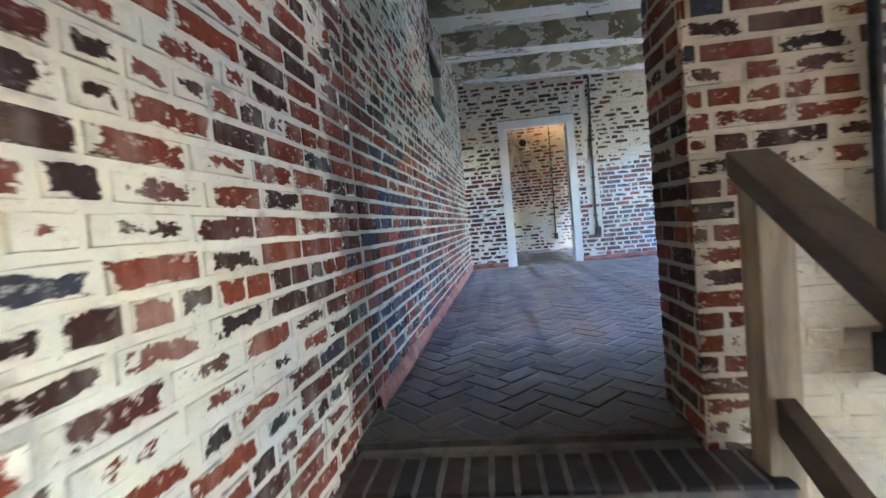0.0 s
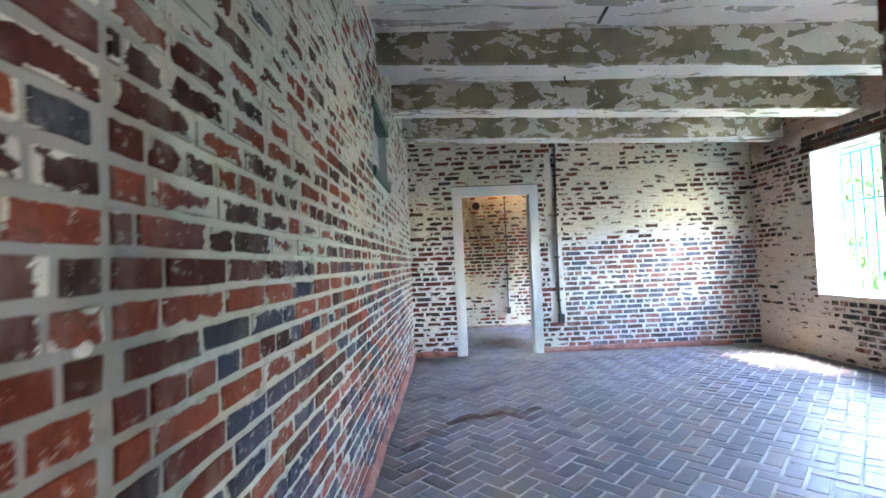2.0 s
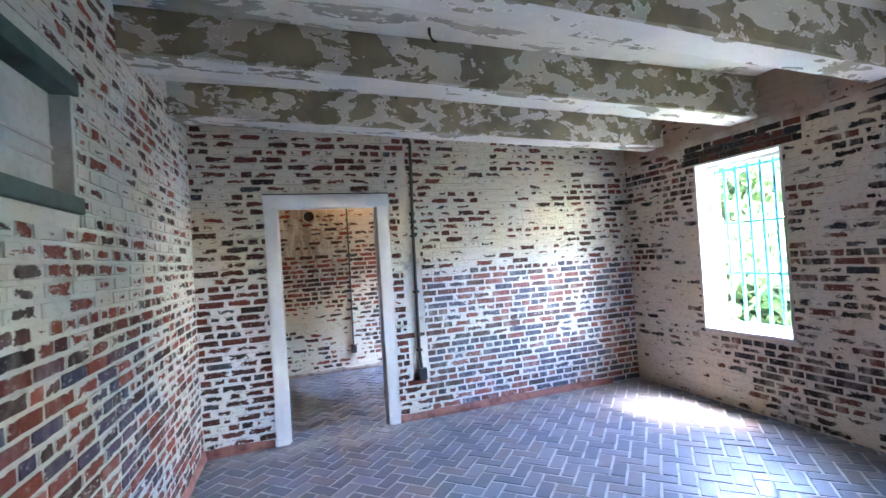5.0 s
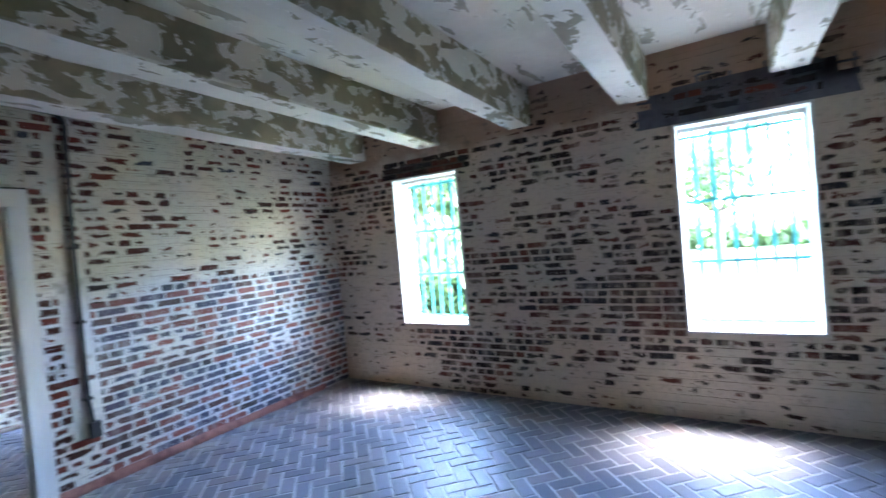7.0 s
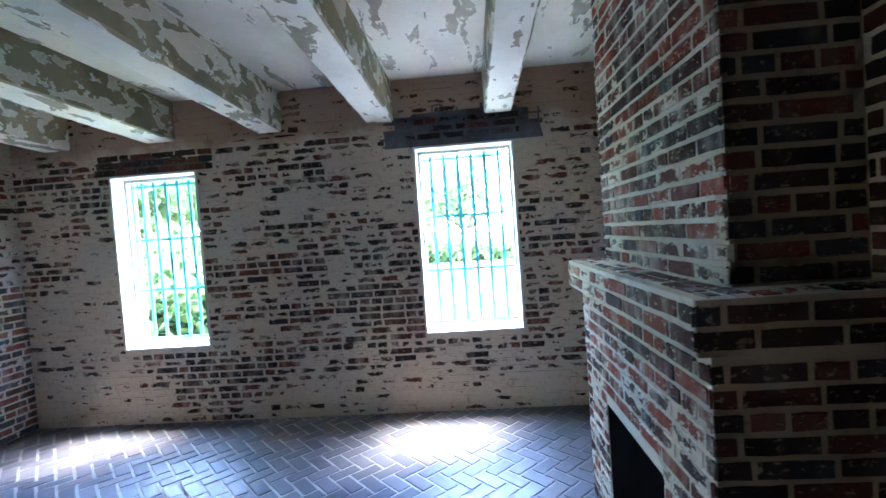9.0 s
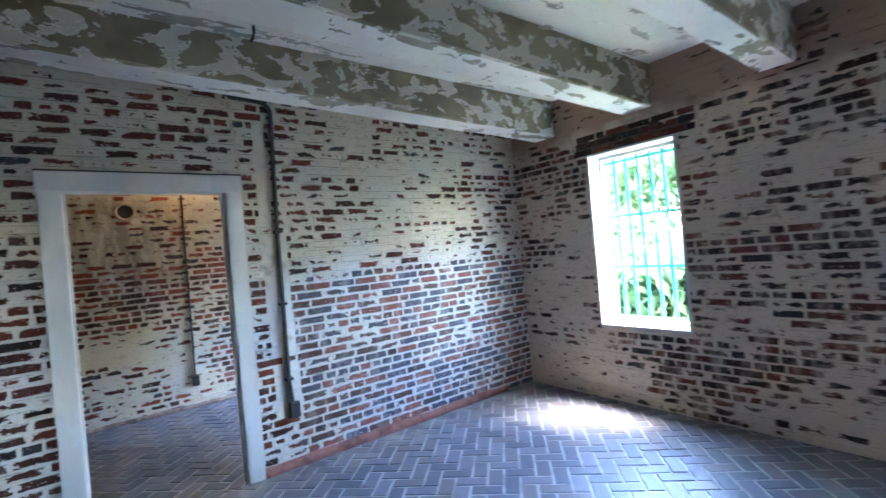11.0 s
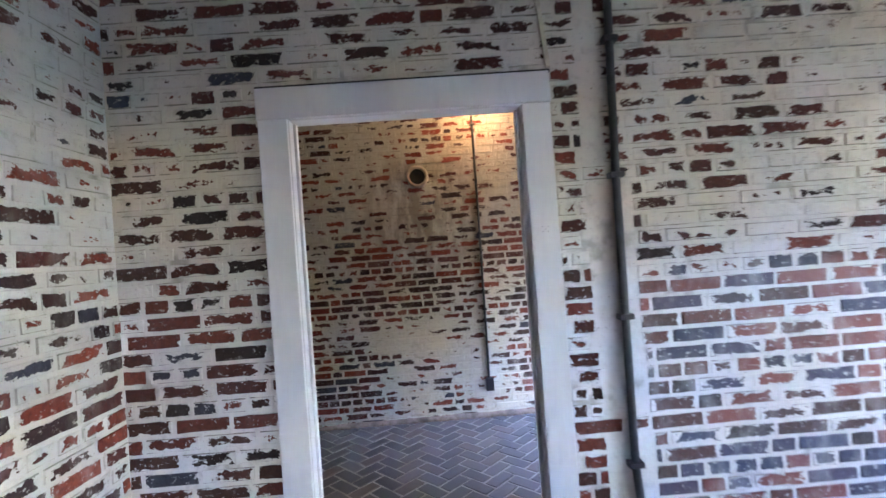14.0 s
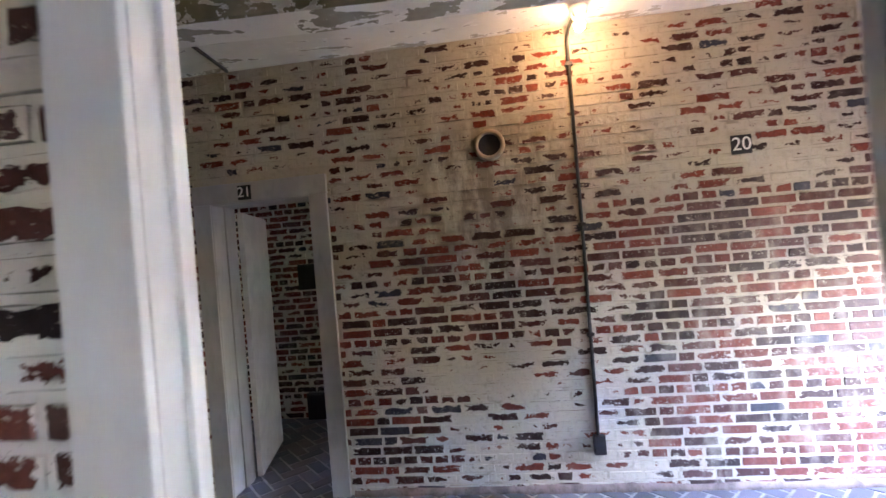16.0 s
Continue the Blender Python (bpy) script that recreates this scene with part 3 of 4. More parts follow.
def brickwork(parent, m, width, height, mats, holes=(), near=None, seed=1, base=0.0, most=300, label="whitewashed bricks in pale mortar"):
    """Courses of bricks over a face. near: the stretch (u0, u1, v0, v1) whose whole bricks are pieces of their own."""
    source = random.Random(seed)
    rest, count = Joined(), 0
    rows = int((height - base) / COURSE)
    for r in range(rows):
        v = base + (r + 0.5) * COURSE
        u = -source.random() * 0.15 - (0.11 if r % 2 else 0.0)
        headers = r % 6 == 3
        while u < width:
            length = HEAD if headers or source.random() < 0.16 else STRETCH
            a, b = u + JOINT / 2, u + length - JOINT / 2
            u += length
            runs = [(max(a, 0.0), min(b, width))]
            for h0, h1, h2, h3 in holes:
                if h2 < v + COURSE * 0.42 and h3 > v - COURSE * 0.42:
                    runs = [q for p0, p1 in runs for q in ((p0, min(p1, h0)), (max(p0, h1), p1)) if q[1] > q[0]]
            for p0, p1 in runs:
                if p1 - p0 < 0.022:
                    continue
                whole = abs((p1 - p0) - (b - a)) < 1e-6
                at = m @ Matrix.Translation(((p0 + p1) / 2, v + source.uniform(-0.0015, 0.0015), source.uniform(-0.0012, 0.0018))) @ Matrix.Rotation(source.uniform(-0.006, 0.006), 4, "Z")
                if whole and near and count < most and near[0] < p0 and p1 < near[1] and near[2] < v < near[3]:
                    ob = new("brick", source.choice(shared_bricks(mats, length - JOINT)))
                    ob.matrix_world = at
                    ob.parent = parent
                    count += 1
                else:
                    rest.take(brick_shape(p1 - p0, COURSE - JOINT, 0.012, 0.0045, source), at)
    rest.make("brickwork", parent, mats[1], label)


def slab(name, m, outline, thick, mat, parent=None, label=""):
    """A thin patch with a free outline on a face."""
    bm = bmesh.new()
    top = [bm.verts.new(m @ Vector((u, v, thick))) for u, v in outline]
    low = [bm.verts.new(m @ Vector((u, v, -0.004))) for u, v in outline]
    bm.faces.new(top)
    n = len(top)
    for k in range(n):
        bm.faces.new((low[k], low[(k + 1) % n], top[(k + 1) % n], top[k]))
    bmesh.ops.recalc_face_normals(bm, faces=bm.faces)
    return part(name, bm, mat, parent, label)

# ---- structure: rooms, walls, openings ----
NORTH, EAST, TOP = 7.22, 4.215, 3.0
HALL_S, HALL_N = NORTH + 0.11, 9.68
LOW = -0.79
W_A, W_B = Vector((-0.68, -2.6, 0)), Vector((-0.405, NORTH, 0))


def west_at(y):
    return W_A.x + (W_B.x - W_A.x) * (y - W_A.y) / (W_B.y - W_A.y)


def sheet(name, x0, x1, y0, y1, z0, z1, mat):
    return tagged(new(name, from_bm(name, box(bmesh.new(), x0, x1, y0, y1, z0, z1), mat)), kind="structure")


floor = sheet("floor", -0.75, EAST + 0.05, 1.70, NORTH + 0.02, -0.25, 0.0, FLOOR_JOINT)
sheet("threshold", -0.75, EAST + 0.05, 1.59, 1.70, -0.25, 0.0, SILL_DARK)
floor_hall = sheet("floor_hall", -2.7, EAST + 0.05, NORTH + 0.02, 11.4, -0.25, 0.0, FLOOR_JOINT)
sheet("floor_stair_hall", -0.95, EAST + 0.05, -2.7, 1.36, LOW - 0.15, LOW, STAIR_FLOOR)

# walls
west_dir = (W_B - W_A).normalized()
M_WEST = frame_of((W_A.x, W_A.y, LOW), west_dir, (west_dir.y, -west_dir.x, 0))
WEST_LEN = (W_B - W_A).length
NICHE = (4.31 - W_A.y, 5.07 - W_A.y, 1.855 - LOW, 2.37 - LOW)
wall_west = wall("wall_west", M_WEST, WEST_LEN + 0.35, TOP - LOW, 0.3, [NICHE], MORTAR_WEST)

DOOR = (0.287, 1.188, 2.10)
X0 = -0.405
M_NORTH = frame_of((X0, NORTH, 0), (1, 0, 0), (0, -1, 0))
door_hole = (DOOR[0] - X0 - 0.06, DOOR[1] - X0 + 0.06, -0.1, DOOR[2] + 0.06)
wall_north = wall("wall_north", M_NORTH, EAST - X0, TOP, 0.11, [door_hole], MORTAR_WHITE)

WINDOWS = [(5.43, 6.27, 0.70, 2.325), (2.56, 3.44, 0.70, 2.36)]
# Unseen openings, added and sized to let daylight into stair, hall and back room.
LIGHT_OPENINGS = [(-0.4, 0.7, LOW + 0.02, 1.15), (7.45, 9.6, 0.02, 2.85), (10.2, 11.05, 0.8, 2.0)]
Y_END = 11.4
M_EAST = frame_of((EAST, Y_END, LOW), (0, -1, 0), (-1, 0, 0))
east_holes = [(Y_END - b, Y_END - a, c - LOW, d - LOW) for a, b, c, d in WINDOWS + LIGHT_OPENINGS]
wall_east = wall("wall_east", M_EAST, Y_END + 2.7, TOP - LOW, 0.32, east_holes, MORTAR_DIRTY)

JAMB = 0.56
M_SOUTH = frame_of((EAST, 1.84, LOW), (-1, 0, 0), (0, 1, 0))
wall_south = wall("wall_south", M_SOUTH, EAST - JAMB, TOP - LOW, 0.31, (), MORTAR_STAIR)

D21 = (-1.25, -0.527, 2.06)
M_HALL = frame_of((-2.7, HALL_N, 0), (1, 0, 0), (0, -1, 0))
hall_hole = (D21[0] + 2.7 - 0.02, D21[1] + 2.7 + 0.02, -0.1, D21[2] + 0.02)
wall_hall_north = wall("wall_hall_north", M_HALL, EAST + 2.7, TOP, 0.27, [hall_hole], MORTAR_LIMED)
wall("wall_hall_west", frame_of((-2.7, HALL_S - 0.3, 0), (0, 1, 0), (1, 0, 0)), 4.2, TOP, 0.2, (), MORTAR_CREAM)
wall("wall_hall_south", frame_of((-0.70, HALL_S, 0), (-1, 0, 0), (0, 1, 0)), 2.0, TOP, 0.2, (), MORTAR_CREAM)
# Unseen added wall; its opening narrows the daylight falling along the hall.
wall("wall_hall_east", frame_of((3.5, HALL_N, 0), (0, -1, 0), (-1, 0, 0)), HALL_N - HALL_S, TOP, 0.12, [(0.2, 1.35, 0.3, 1.4)], MORTAR_CREAM)
M_BACK = frame_of((-2.7, 11.2, 0), (1, 0, 0), (0, -1, 0))
wall_back = wall("wall_back", M_BACK, 4.4, TOP, 0.2, (), MORTAR_CREAM)
# Closes the back room; its unseen opening is added to light the door leaf.
wall("wall_back_east", frame_of((1.5, 11.4, 0), (0, -1, 0), (-1, 0, 0)), 1.45, TOP, 0.2, [(0.5, 1.05, 1.0, 1.85)], MORTAR_CREAM)
wall("wall_stair_south", frame_of((EAST, -2.6, LOW), (-1, 0, 0), (0, 1, 0)), EAST + 0.7, TOP - LOW, 0.3, (), MORTAR_DIRTY)


def ceiling():
    """The slab, a little higher along the west wall."""
    bm = box(bmesh.new(), -2.95, EAST + 0.3, -2.9, 11.5, 2.955, 3.2)
    for v in bm.verts:
        if v.co.z < 3.0 and v.co.x < 0:
            v.co.z += 0.035
    tagged(new("ceiling", from_bm("ceiling", bm, CEILING_PAINT)), kind="structure")


ceiling()


def beam(y0, y1, x0=-0.62, x1=EAST + 0.05, lift=0.0):
    """A plastered concrete beam: rough arrises, olive sides, paler underside."""
    bm = bmesh.new()
    n = 60
    rings = []
    for i in range(n + 1):
        x = x0 + (x1 - x0) * i / n
        z = 2.735 + lift - 0.135 * (x + 0.4) / 4.6
        w = [0.008 * noise.noise(Vector((x * 3.0, y0, k * 5.1))) for k in range(6)]
        rings.append([bm.verts.new(p) for p in ((x, y0 + w[0], 3.02), (x, y0 + w[1], z + 0.012 + w[4]), (x, y0 + 0.014 + w[1], z + w[2]),
                                                (x, y1 - 0.014 + w[3], z + w[2]), (x, y1 + w[3], z + 0.012 + w[5]), (x, y1 + w[5], 3.02))])
    for a, b in zip(rings, rings[1:]):
        for k in range(5):
            f = bm.faces.new((a[k], b[k], b[k + 1], a[k + 1]))
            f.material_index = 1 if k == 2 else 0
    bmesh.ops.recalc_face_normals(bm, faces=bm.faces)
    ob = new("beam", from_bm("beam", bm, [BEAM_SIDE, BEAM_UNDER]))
    tagged(ob, "concrete ceiling beam with peeling olive and white paint", "ceiling beam", "ceiling beams", "structure")


for y0, y1 in ((6.62, 6.88), (5.60, 5.88), (4.60, 4.83), (3.59, 3.83), (2.56, 2.79)):
    beam(y0, y1)
for y0, y1 in ((7.66, 7.92), (8.72, 8.96)):
    beam(y0, y1, -2.72, lift=0.055)


def skirting(name, m, width, holes=(), seed=0):
    """A rough red cement fillet where the wall meets the floor."""
    bm = bmesh.new()
    n = max(4, int(width / 0.08))
    rings = []
    for i in range(n + 1):
        u = width * i / n
        h = (0.05 if name == "baseboard_hall" else 0.075) + 0.028 * noise.noise(Vector((u * 2.3, seed, 0)))
        d = 0.026 + 0.010 * noise.noise(Vector((u * 2.9, seed, 4)))
        rings.append([(u, [bm.verts.new(m @ Vector(p)) for p in ((u, h, -0.002), (u, h * 0.8, d * 0.7), (u, 0.0, d), (u, -0.01, -0.002))])])
    for a, b in zip(rings, rings[1:]):
        u = (a[0][0] + b[0][0]) / 2
        if any(h0 < u < h1 for h0, h1 in holes):
            continue
        for k in range(3):
            bm.faces.new((a[0][1][k], a[0][1][k + 1], b[0][1][k + 1], b[0][1][k])).smooth = True
    bmesh.ops.delete(bm, geom=[v for v in bm.verts if not v.link_faces], context="VERTS")
    bmesh.ops.recalc_face_normals(bm, faces=bm.faces)
    tagged(new(name, from_bm(name, bm, HALL_SKIRT if name == "baseboard_hall" else SKIRT)), kind="structure")


skirting("baseboard", M_NORTH, EAST - X0 - 0.4, [(0.18 - X0, 1.305 - X0)], 1)
skirting("baseboard_west", frame_of((west_at(1.86), 1.86, 0), west_dir, (west_dir.y, -west_dir.x, 0)), NORTH - 1.87, (), 2)
skirting("baseboard_hall", M_HALL, EAST + 2.6, [(1.25, 2.35)], 3)


# stairs
def stairs():
    for k in range(3):
        sheet("stair_step", -0.70, 0.72, 1.07 - 0.27 * k, 1.36 - 0.27 * k, LOW - 0.1, -0.226 - 0.19 * k, STAIR_FLOOR)
    sheet("stair_top", -0.70, 0.70, 1.345, 1.588, LOW - 0.1, -0.036, STEP_JOINT)


stairs()

# ---- door casings, window linings ----


def casing(name, x0, x1, top, y, out, mat, label, width=0.122, depth=0.30, at=(0, 0, 0)):
    """Boards round a doorway on the face at y, with linings through the wall. out: -1 when it faces south."""
    root = tagged(thing(name, label, "door frame"), kind="structure")
    f0, f1 = sorted((y + out * 0.026, y - out * 0.004))
    for a, b in ((x0 - width, x0), (x1, x1 + width)):
        part("casing_board", boxes((a, b, f0, f1, 0, top), bevel=0.004), mat, root)
    part("head_board", boxes((x0 - width - 0.004, x1 + width + 0.004, f0 + out * 0.003, f1, top + 0.001, top + width + 0.01), bevel=0.004), mat, root)
    g0, g1 = sorted((y + out * 0.012, y - out * depth))
    part("jamb", boxes((x0 - 0.018, x0 + 0.004, g0, g1, 0, top), bevel=0.002), mat, root)
    part("jamb", boxes((x1 - 0.004, x1 + 0.018, g0, g1, 0, top), bevel=0.002), mat, root)
    part("jamb_head", boxes((x0 + 0.005, x1 - 0.005, g0, g1, top - 0.004, top + 0.018), bevel=0.002), mat, root)
    h0, h1 = sorted((y - out * depth * 0.45, y - out * depth * 0.85))
    part("door_stop", boxes((x0 + 0.005, x0 + 0.017, h0, h1, 0, top - 0.005), bevel=0.003), mat, root)
    part("door_stop", boxes((x1 - 0.017, x1 - 0.005, h0, h1, 0, top - 0.005), bevel=0.003), mat, root)
    return root


def nail_holes(x, z, parent):
    """Five old nail holes in a casing board, their dark painted as small discs."""
    for dx, dz in ((0, 0), (-0.011, 0.010), (0.011, 0.010), (-0.010, -0.010), (0.010, -0.011)):
        hole = turned([(0.0005, 0.0008), (0.0018, 0.0006), (0.002, -0.002)], 8)
        hole.transform(Matrix.Translation((x + dx, NORTH - 0.0262, z + dz)) @ Matrix.Rotation(math.pi / 2, 4, "X"))
        part("nail_hole", hole, SOOT_SHADE, parent)


door_frame = casing("door_1", DOOR[0], DOOR[1], DOOR[2], NORTH, -1, WHITE_PAINT, "white-painted wooden door frame in the brick wall", 0.112, 0.072)
nail_holes(1.245, 1.61, door_frame)
casing("door_2", D21[0], D21[1], D21[2], HALL_N, -1, GREY_PAINT, "grey-painted wooden door frame with a number plate", 0.125, 0.27)


def door_leaf():
    root = thing("door_leaf", "plain pale flush door standing open into a dark room", "door", (-1.235, 9.955, 0.012), 104)
    part("panel", boxes((0.0, 0.68, -0.04, 0.0, 0.0, 2.015), bevel=0.003), plain_material("door_paint", (0.66, 0.63, 0.58), 0.5, vary=0.15, scale=5), root)
    part("latch", boxes((0.655, 0.684, -0.032, -0.008, 0.98, 1.06)), BLACK_METAL, root)


door_leaf()
# A solid dark strip stands in for the shadow gap above the head board.
part("shadow_strip", boxes((0.168, 1.312, NORTH - 0.012, NORTH, 2.221, 2.234)), SOOT_SHADE, wall_north, "dark strip standing in for the shadow gap over the door frame")


def window(k, y0, y1, z0, z1):
    root = tagged(thing("window_%d" % k, "white-framed barred window with teal bars in a brick wall", "window"), kind="structure")
    x, back = EAST, EAST + 0.32
    t = 0.02
    part("window_frame", boxes((x - 0.012, back - 0.03, y0, y0 + t, z0 + t, z1 - t), bevel=0.003), WHITE_PAINT, root)
    part("window_frame", boxes((x - 0.012, back - 0.03, y1 - t, y1, z0 + t, z1 - t), bevel=0.003), WHITE_PAINT, root)
    part("window_head", boxes((x - 0.014, back - 0.03, y0, y1, z1 - t, z1), bevel=0.003), WHITE_PAINT, root)
    part("window_sill", boxes((x - 0.02, back + 0.03, y0, y1, z0, z0 + t), bevel=0.004), WHITE_PAINT, root)
    # sash rails and the stop beads
    for a, b in ((y0 + t, y0 + t + 0.022), (y1 - t - 0.022, y1 - t)):
        part("sash_stile", boxes((x + 0.15, x + 0.19, a, b, z0 + t, z1 - t), bevel=0.003), WHITE_PAINT, root)
    part("sash_rail", boxes((x + 0.15, x + 0.19, y0 + t + 0.022, y1 - t - 0.022, z1 - t - 0.03, z1 - t), bevel=0.003), WHITE_PAINT, root)
    part("sash_rail", boxes((x + 0.15, x + 0.19, y0 + t + 0.022, y1 - t - 0.022, z0 + t, z0 + t + 0.03), bevel=0.003), WHITE_PAINT, root)
    bx = x + 0.25
    for a, b in ((y0 + t, y0 + t + 0.016), (y1 - t - 0.016, y1 - t)):
        part("bar_frame", boxes((bx - 0.02, bx + 0.012, a, b, z0 + t, z1 - t), bevel=0.002), TEAL_METAL, root)
    n = 7
    for i in range(1, n):
        y = y0 + (y1 - y0) * i / n
        part("bar", boxes((bx - 0.005, bx + 0.005, y - 0.014, y + 0.014, z0 + t, z1 - t), bevel=0.002), TEAL_METAL, root)
    for f in (0.035, 0.33, 0.63, 0.95):
        z = z0 + (z1 - z0) * f
        part("cross_bar", boxes((bx - 0.018, bx - 0.0055, y0 + t, y1 - t, z - 0.011, z + 0.011)), TEAL_METAL, root)


for k, w in enumerate(WINDOWS):
    window(k + 1, *w)

# lintels over the windows


def ragged_patch(u1, v1, jag, seed, fall=0.25):
    """A free outline round a box that starts at 0, 0: straight below, torn elsewhere."""
    source = random.Random(seed)
    up = [(u1 + source.uniform(-jag, jag), v1 * k / 4) for k in range(1, 4)]
    n = int(u1 / 0.07)
    over = [(u1 * (1 - k / n), v1 * (1 - fall * abs(2 * k / n - 1) ** 2) + source.uniform(-jag, jag)) for k in range(n + 1)]
    down = [(source.uniform(-jag, jag), v1 * k / 4) for k in (3, 2, 1)]
    return [(0, 0), (u1, 0), *up, *over, *down]


LINTEL_1 = frame_of((EAST, 6.40, 2.327), (0, -1, 0), (-1, 0, 0))
LINTEL_2 = frame_of((EAST, 3.70, 2.362), (0, -1, 0), (-1, 0, 0))
slab("lintel_smear", LINTEL_1, ragged_patch(1.10, 0.15, 0.035, 3), 0.0015, DARK_LINTEL, wall_east, "dark rough lintel band")
slab("cement_patch", LINTEL_2, ragged_patch(1.40, 0.35, 0.035, 4, 0.6), 0.0015, CEMENT, wall_east, "dark grey cement patch")

# ---- fireplace ----
CH = dict(x0=1.46, x1=2.90, front=2.34, back=1.842, ux0=1.56, ux1=2.80, ufront=2.225, z0=1.225, z1=1.375)


def fireplace():
    c = CH
    root = thing("fireplace", "tall thinly whitewashed brick fireplace with a brick mantel", "fireplace")
    o0, o1, oz = 1.83, 2.53, 0.675
    part("chimney_pier", boxes((c["x0"], o0, c["back"], c["front"], 0, c["z0"])), MORTAR_HALL, root)
    part("chimney_pier", boxes((o1, c["x1"], c["back"], c["front"], 0, c["z0"])), MORTAR_HALL, root)
    body = part("chimney_front", boxes((o0, o1, c["back"], c["front"], oz, c["z0"])), MORTAR_HALL, root)
    part("firebox", boxes((o0, o1, c["back"], c["back"] + 0.05, 0, oz), (o0, o0 + 0.004, c["back"], c["front"] - 0.004, 0, oz), (o1 - 0.004, o1, c["back"], c["front"] - 0.004, 0, oz)), SOOT_SHADE, root, "soot-black firebox")
    breast = part("chimney_breast", boxes((c["ux0"], c["ux1"], c["back"], c["ufront"], c["z1"], 2.97)), MORTAR_HALL, root)
    mantel = part("mantel", boxes((c["x0"] - 0.055, c["x1"] + 0.05, c["back"], c["front"] + 0.062, c["z0"], c["z1"]), bevel=0.004), MORTAR_HALL, root, "projecting mantel shelf of two brick courses")
    return root, body, breast, mantel


fire_root, fire_body, fire_breast, fire_mantel = fireplace()

# ---- outdoors ----
def outdoors():
    tagged(new("ground", from_bm("ground", boxes((-900, 900, -900, 900, -1.3, -0.95)), GRASS)), kind="structure")
    tagged(new("pavement", from_bm("pavement", boxes((EAST + 0.6, 17, -14, 5.2, -0.96, -0.93)), ROAD)), kind="structure")


outdoors()


def tree(x, y, height, spread, seed):
    source = random.Random(seed)
    root = thing("bush" if height < 4 else "tree", "leafy green bush beside the building" if height < 4 else "broad leafy green tree standing on the lawn", "bush" if height < 4 else "tree", (x, y, -0.95), group="trees outside")
    bm = bmesh.new()
    ends = []

    def limb(p, q, r0, r1):
        d = (q - p).normalized()
        side = d.cross(Vector((0.3, 1, 0.2))).normalized()
        up = side.cross(d)
        a = [bm.verts.new(p + r0 * (math.cos(t) * side + math.sin(t) * up)) for t in (k * math.pi / 3 for k in range(6))]
        b = [bm.verts.new(q + r1 * (math.cos(t) * side + math.sin(t) * up)) for t in (k * math.pi / 3 for k in range(6))]
        for k in range(6):
            bm.faces.new((a[k], a[(k + 1) % 6], b[(k + 1) % 6], b[k]))

    fork = Vector((source.uniform(-0.2, 0.2), source.uniform(-0.2, 0.2), height * (0.15 if height < 4 else 0.32)))
    limb(Vector((0, 0, -0.05)), fork, height * 0.035, height * 0.026)
    for k in range(7):
        a = k * 2.4 + source.random()
        q = fork + Vector((math.cos(a) * spread * source.uniform(0.25, 0.5), math.sin(a) * spread * source.uniform(0.25, 0.5), height * source.uniform(0.15, 0.45)))
        limb(fork, q, height * 0.016, height * 0.007)
        for _ in range(3):
            e = q + Vector((source.uniform(-1, 1) * spread * 0.3, source.uniform(-1, 1) * spread * 0.3, source.uniform(-0.06, 0.2) * height))
            limb(q, e, height * 0.006, height * 0.002)
            ends.append(e)
    part("trunk", bm, BARK, root)
    verts, faces = [], []
    for e in ends:
        for _ in range(150):
            c = e + Vector([source.gauss(0, spread * 0.13) for _ in range(3)])
            d = Vector([source.gauss(0, 1) for _ in range(3)]).normalized()
            s = d.cross(Vector((0.2, 0.5, 1))).normalized()
            l, w = source.uniform(0.14, 0.30), source.uniform(0.07, 0.14)
            n = len(verts)
            verts += [tuple(c - d * l), tuple(c + s * w), tuple(c + d * l), tuple(c - s * w)]
            faces.append((n, n + 1, n + 2, n + 3))
    crown = new("crown", mesh_of("crown", verts, faces, [LEAF]))
    crown.parent = root


for k, (x, y, h, s) in enumerate(((9.6, 9.4, 2.6, 2.6), (11.2, 11.6, 3.4, 3.2), (10.6, 7.4, 2.2, 2.4), (14.5, 13.5, 6.5, 5.0), (18.5, 17.5, 8, 5.5), (17.5, 9.6, 5.5, 4.0), (20, 10.5, 8, 5), (13, 20, 9, 6), (24, 17, 11, 7), (27, 3.5, 8, 5), (30, -3, 9, 5.5), (34, 9, 10, 6), (26, -9, 8, 5))):
    tree(x, y, h, s, 20 + k)


def hedge():
    source = random.Random(5)
    verts, faces = [], []
    for _ in range(9000):
        t = source.random()
        c = Vector((40 + source.gauss(0, 0.8), -45 + 95 * t, -0.9 + abs(source.gauss(0, 1.5)) * (1.0 + 0.5 * math.sin(t * 23))))
        d = Vector([source.gauss(0, 1) for _ in range(3)]).normalized()
        s = d.cross(Vector((0.2, 0.5, 1))).normalized()
        n = len(verts)
        verts += [tuple(c - d * 0.5), tuple(c + s * 0.25), tuple(c + d * 0.5), tuple(c - s * 0.25)]
        faces.append((n, n + 1, n + 2, n + 3))
    tagged(new("hedge", mesh_of("hedge", verts, faces, [LEAF])), "dense green hedge beyond the lawn", "hedge", kind="stuff")


hedge()

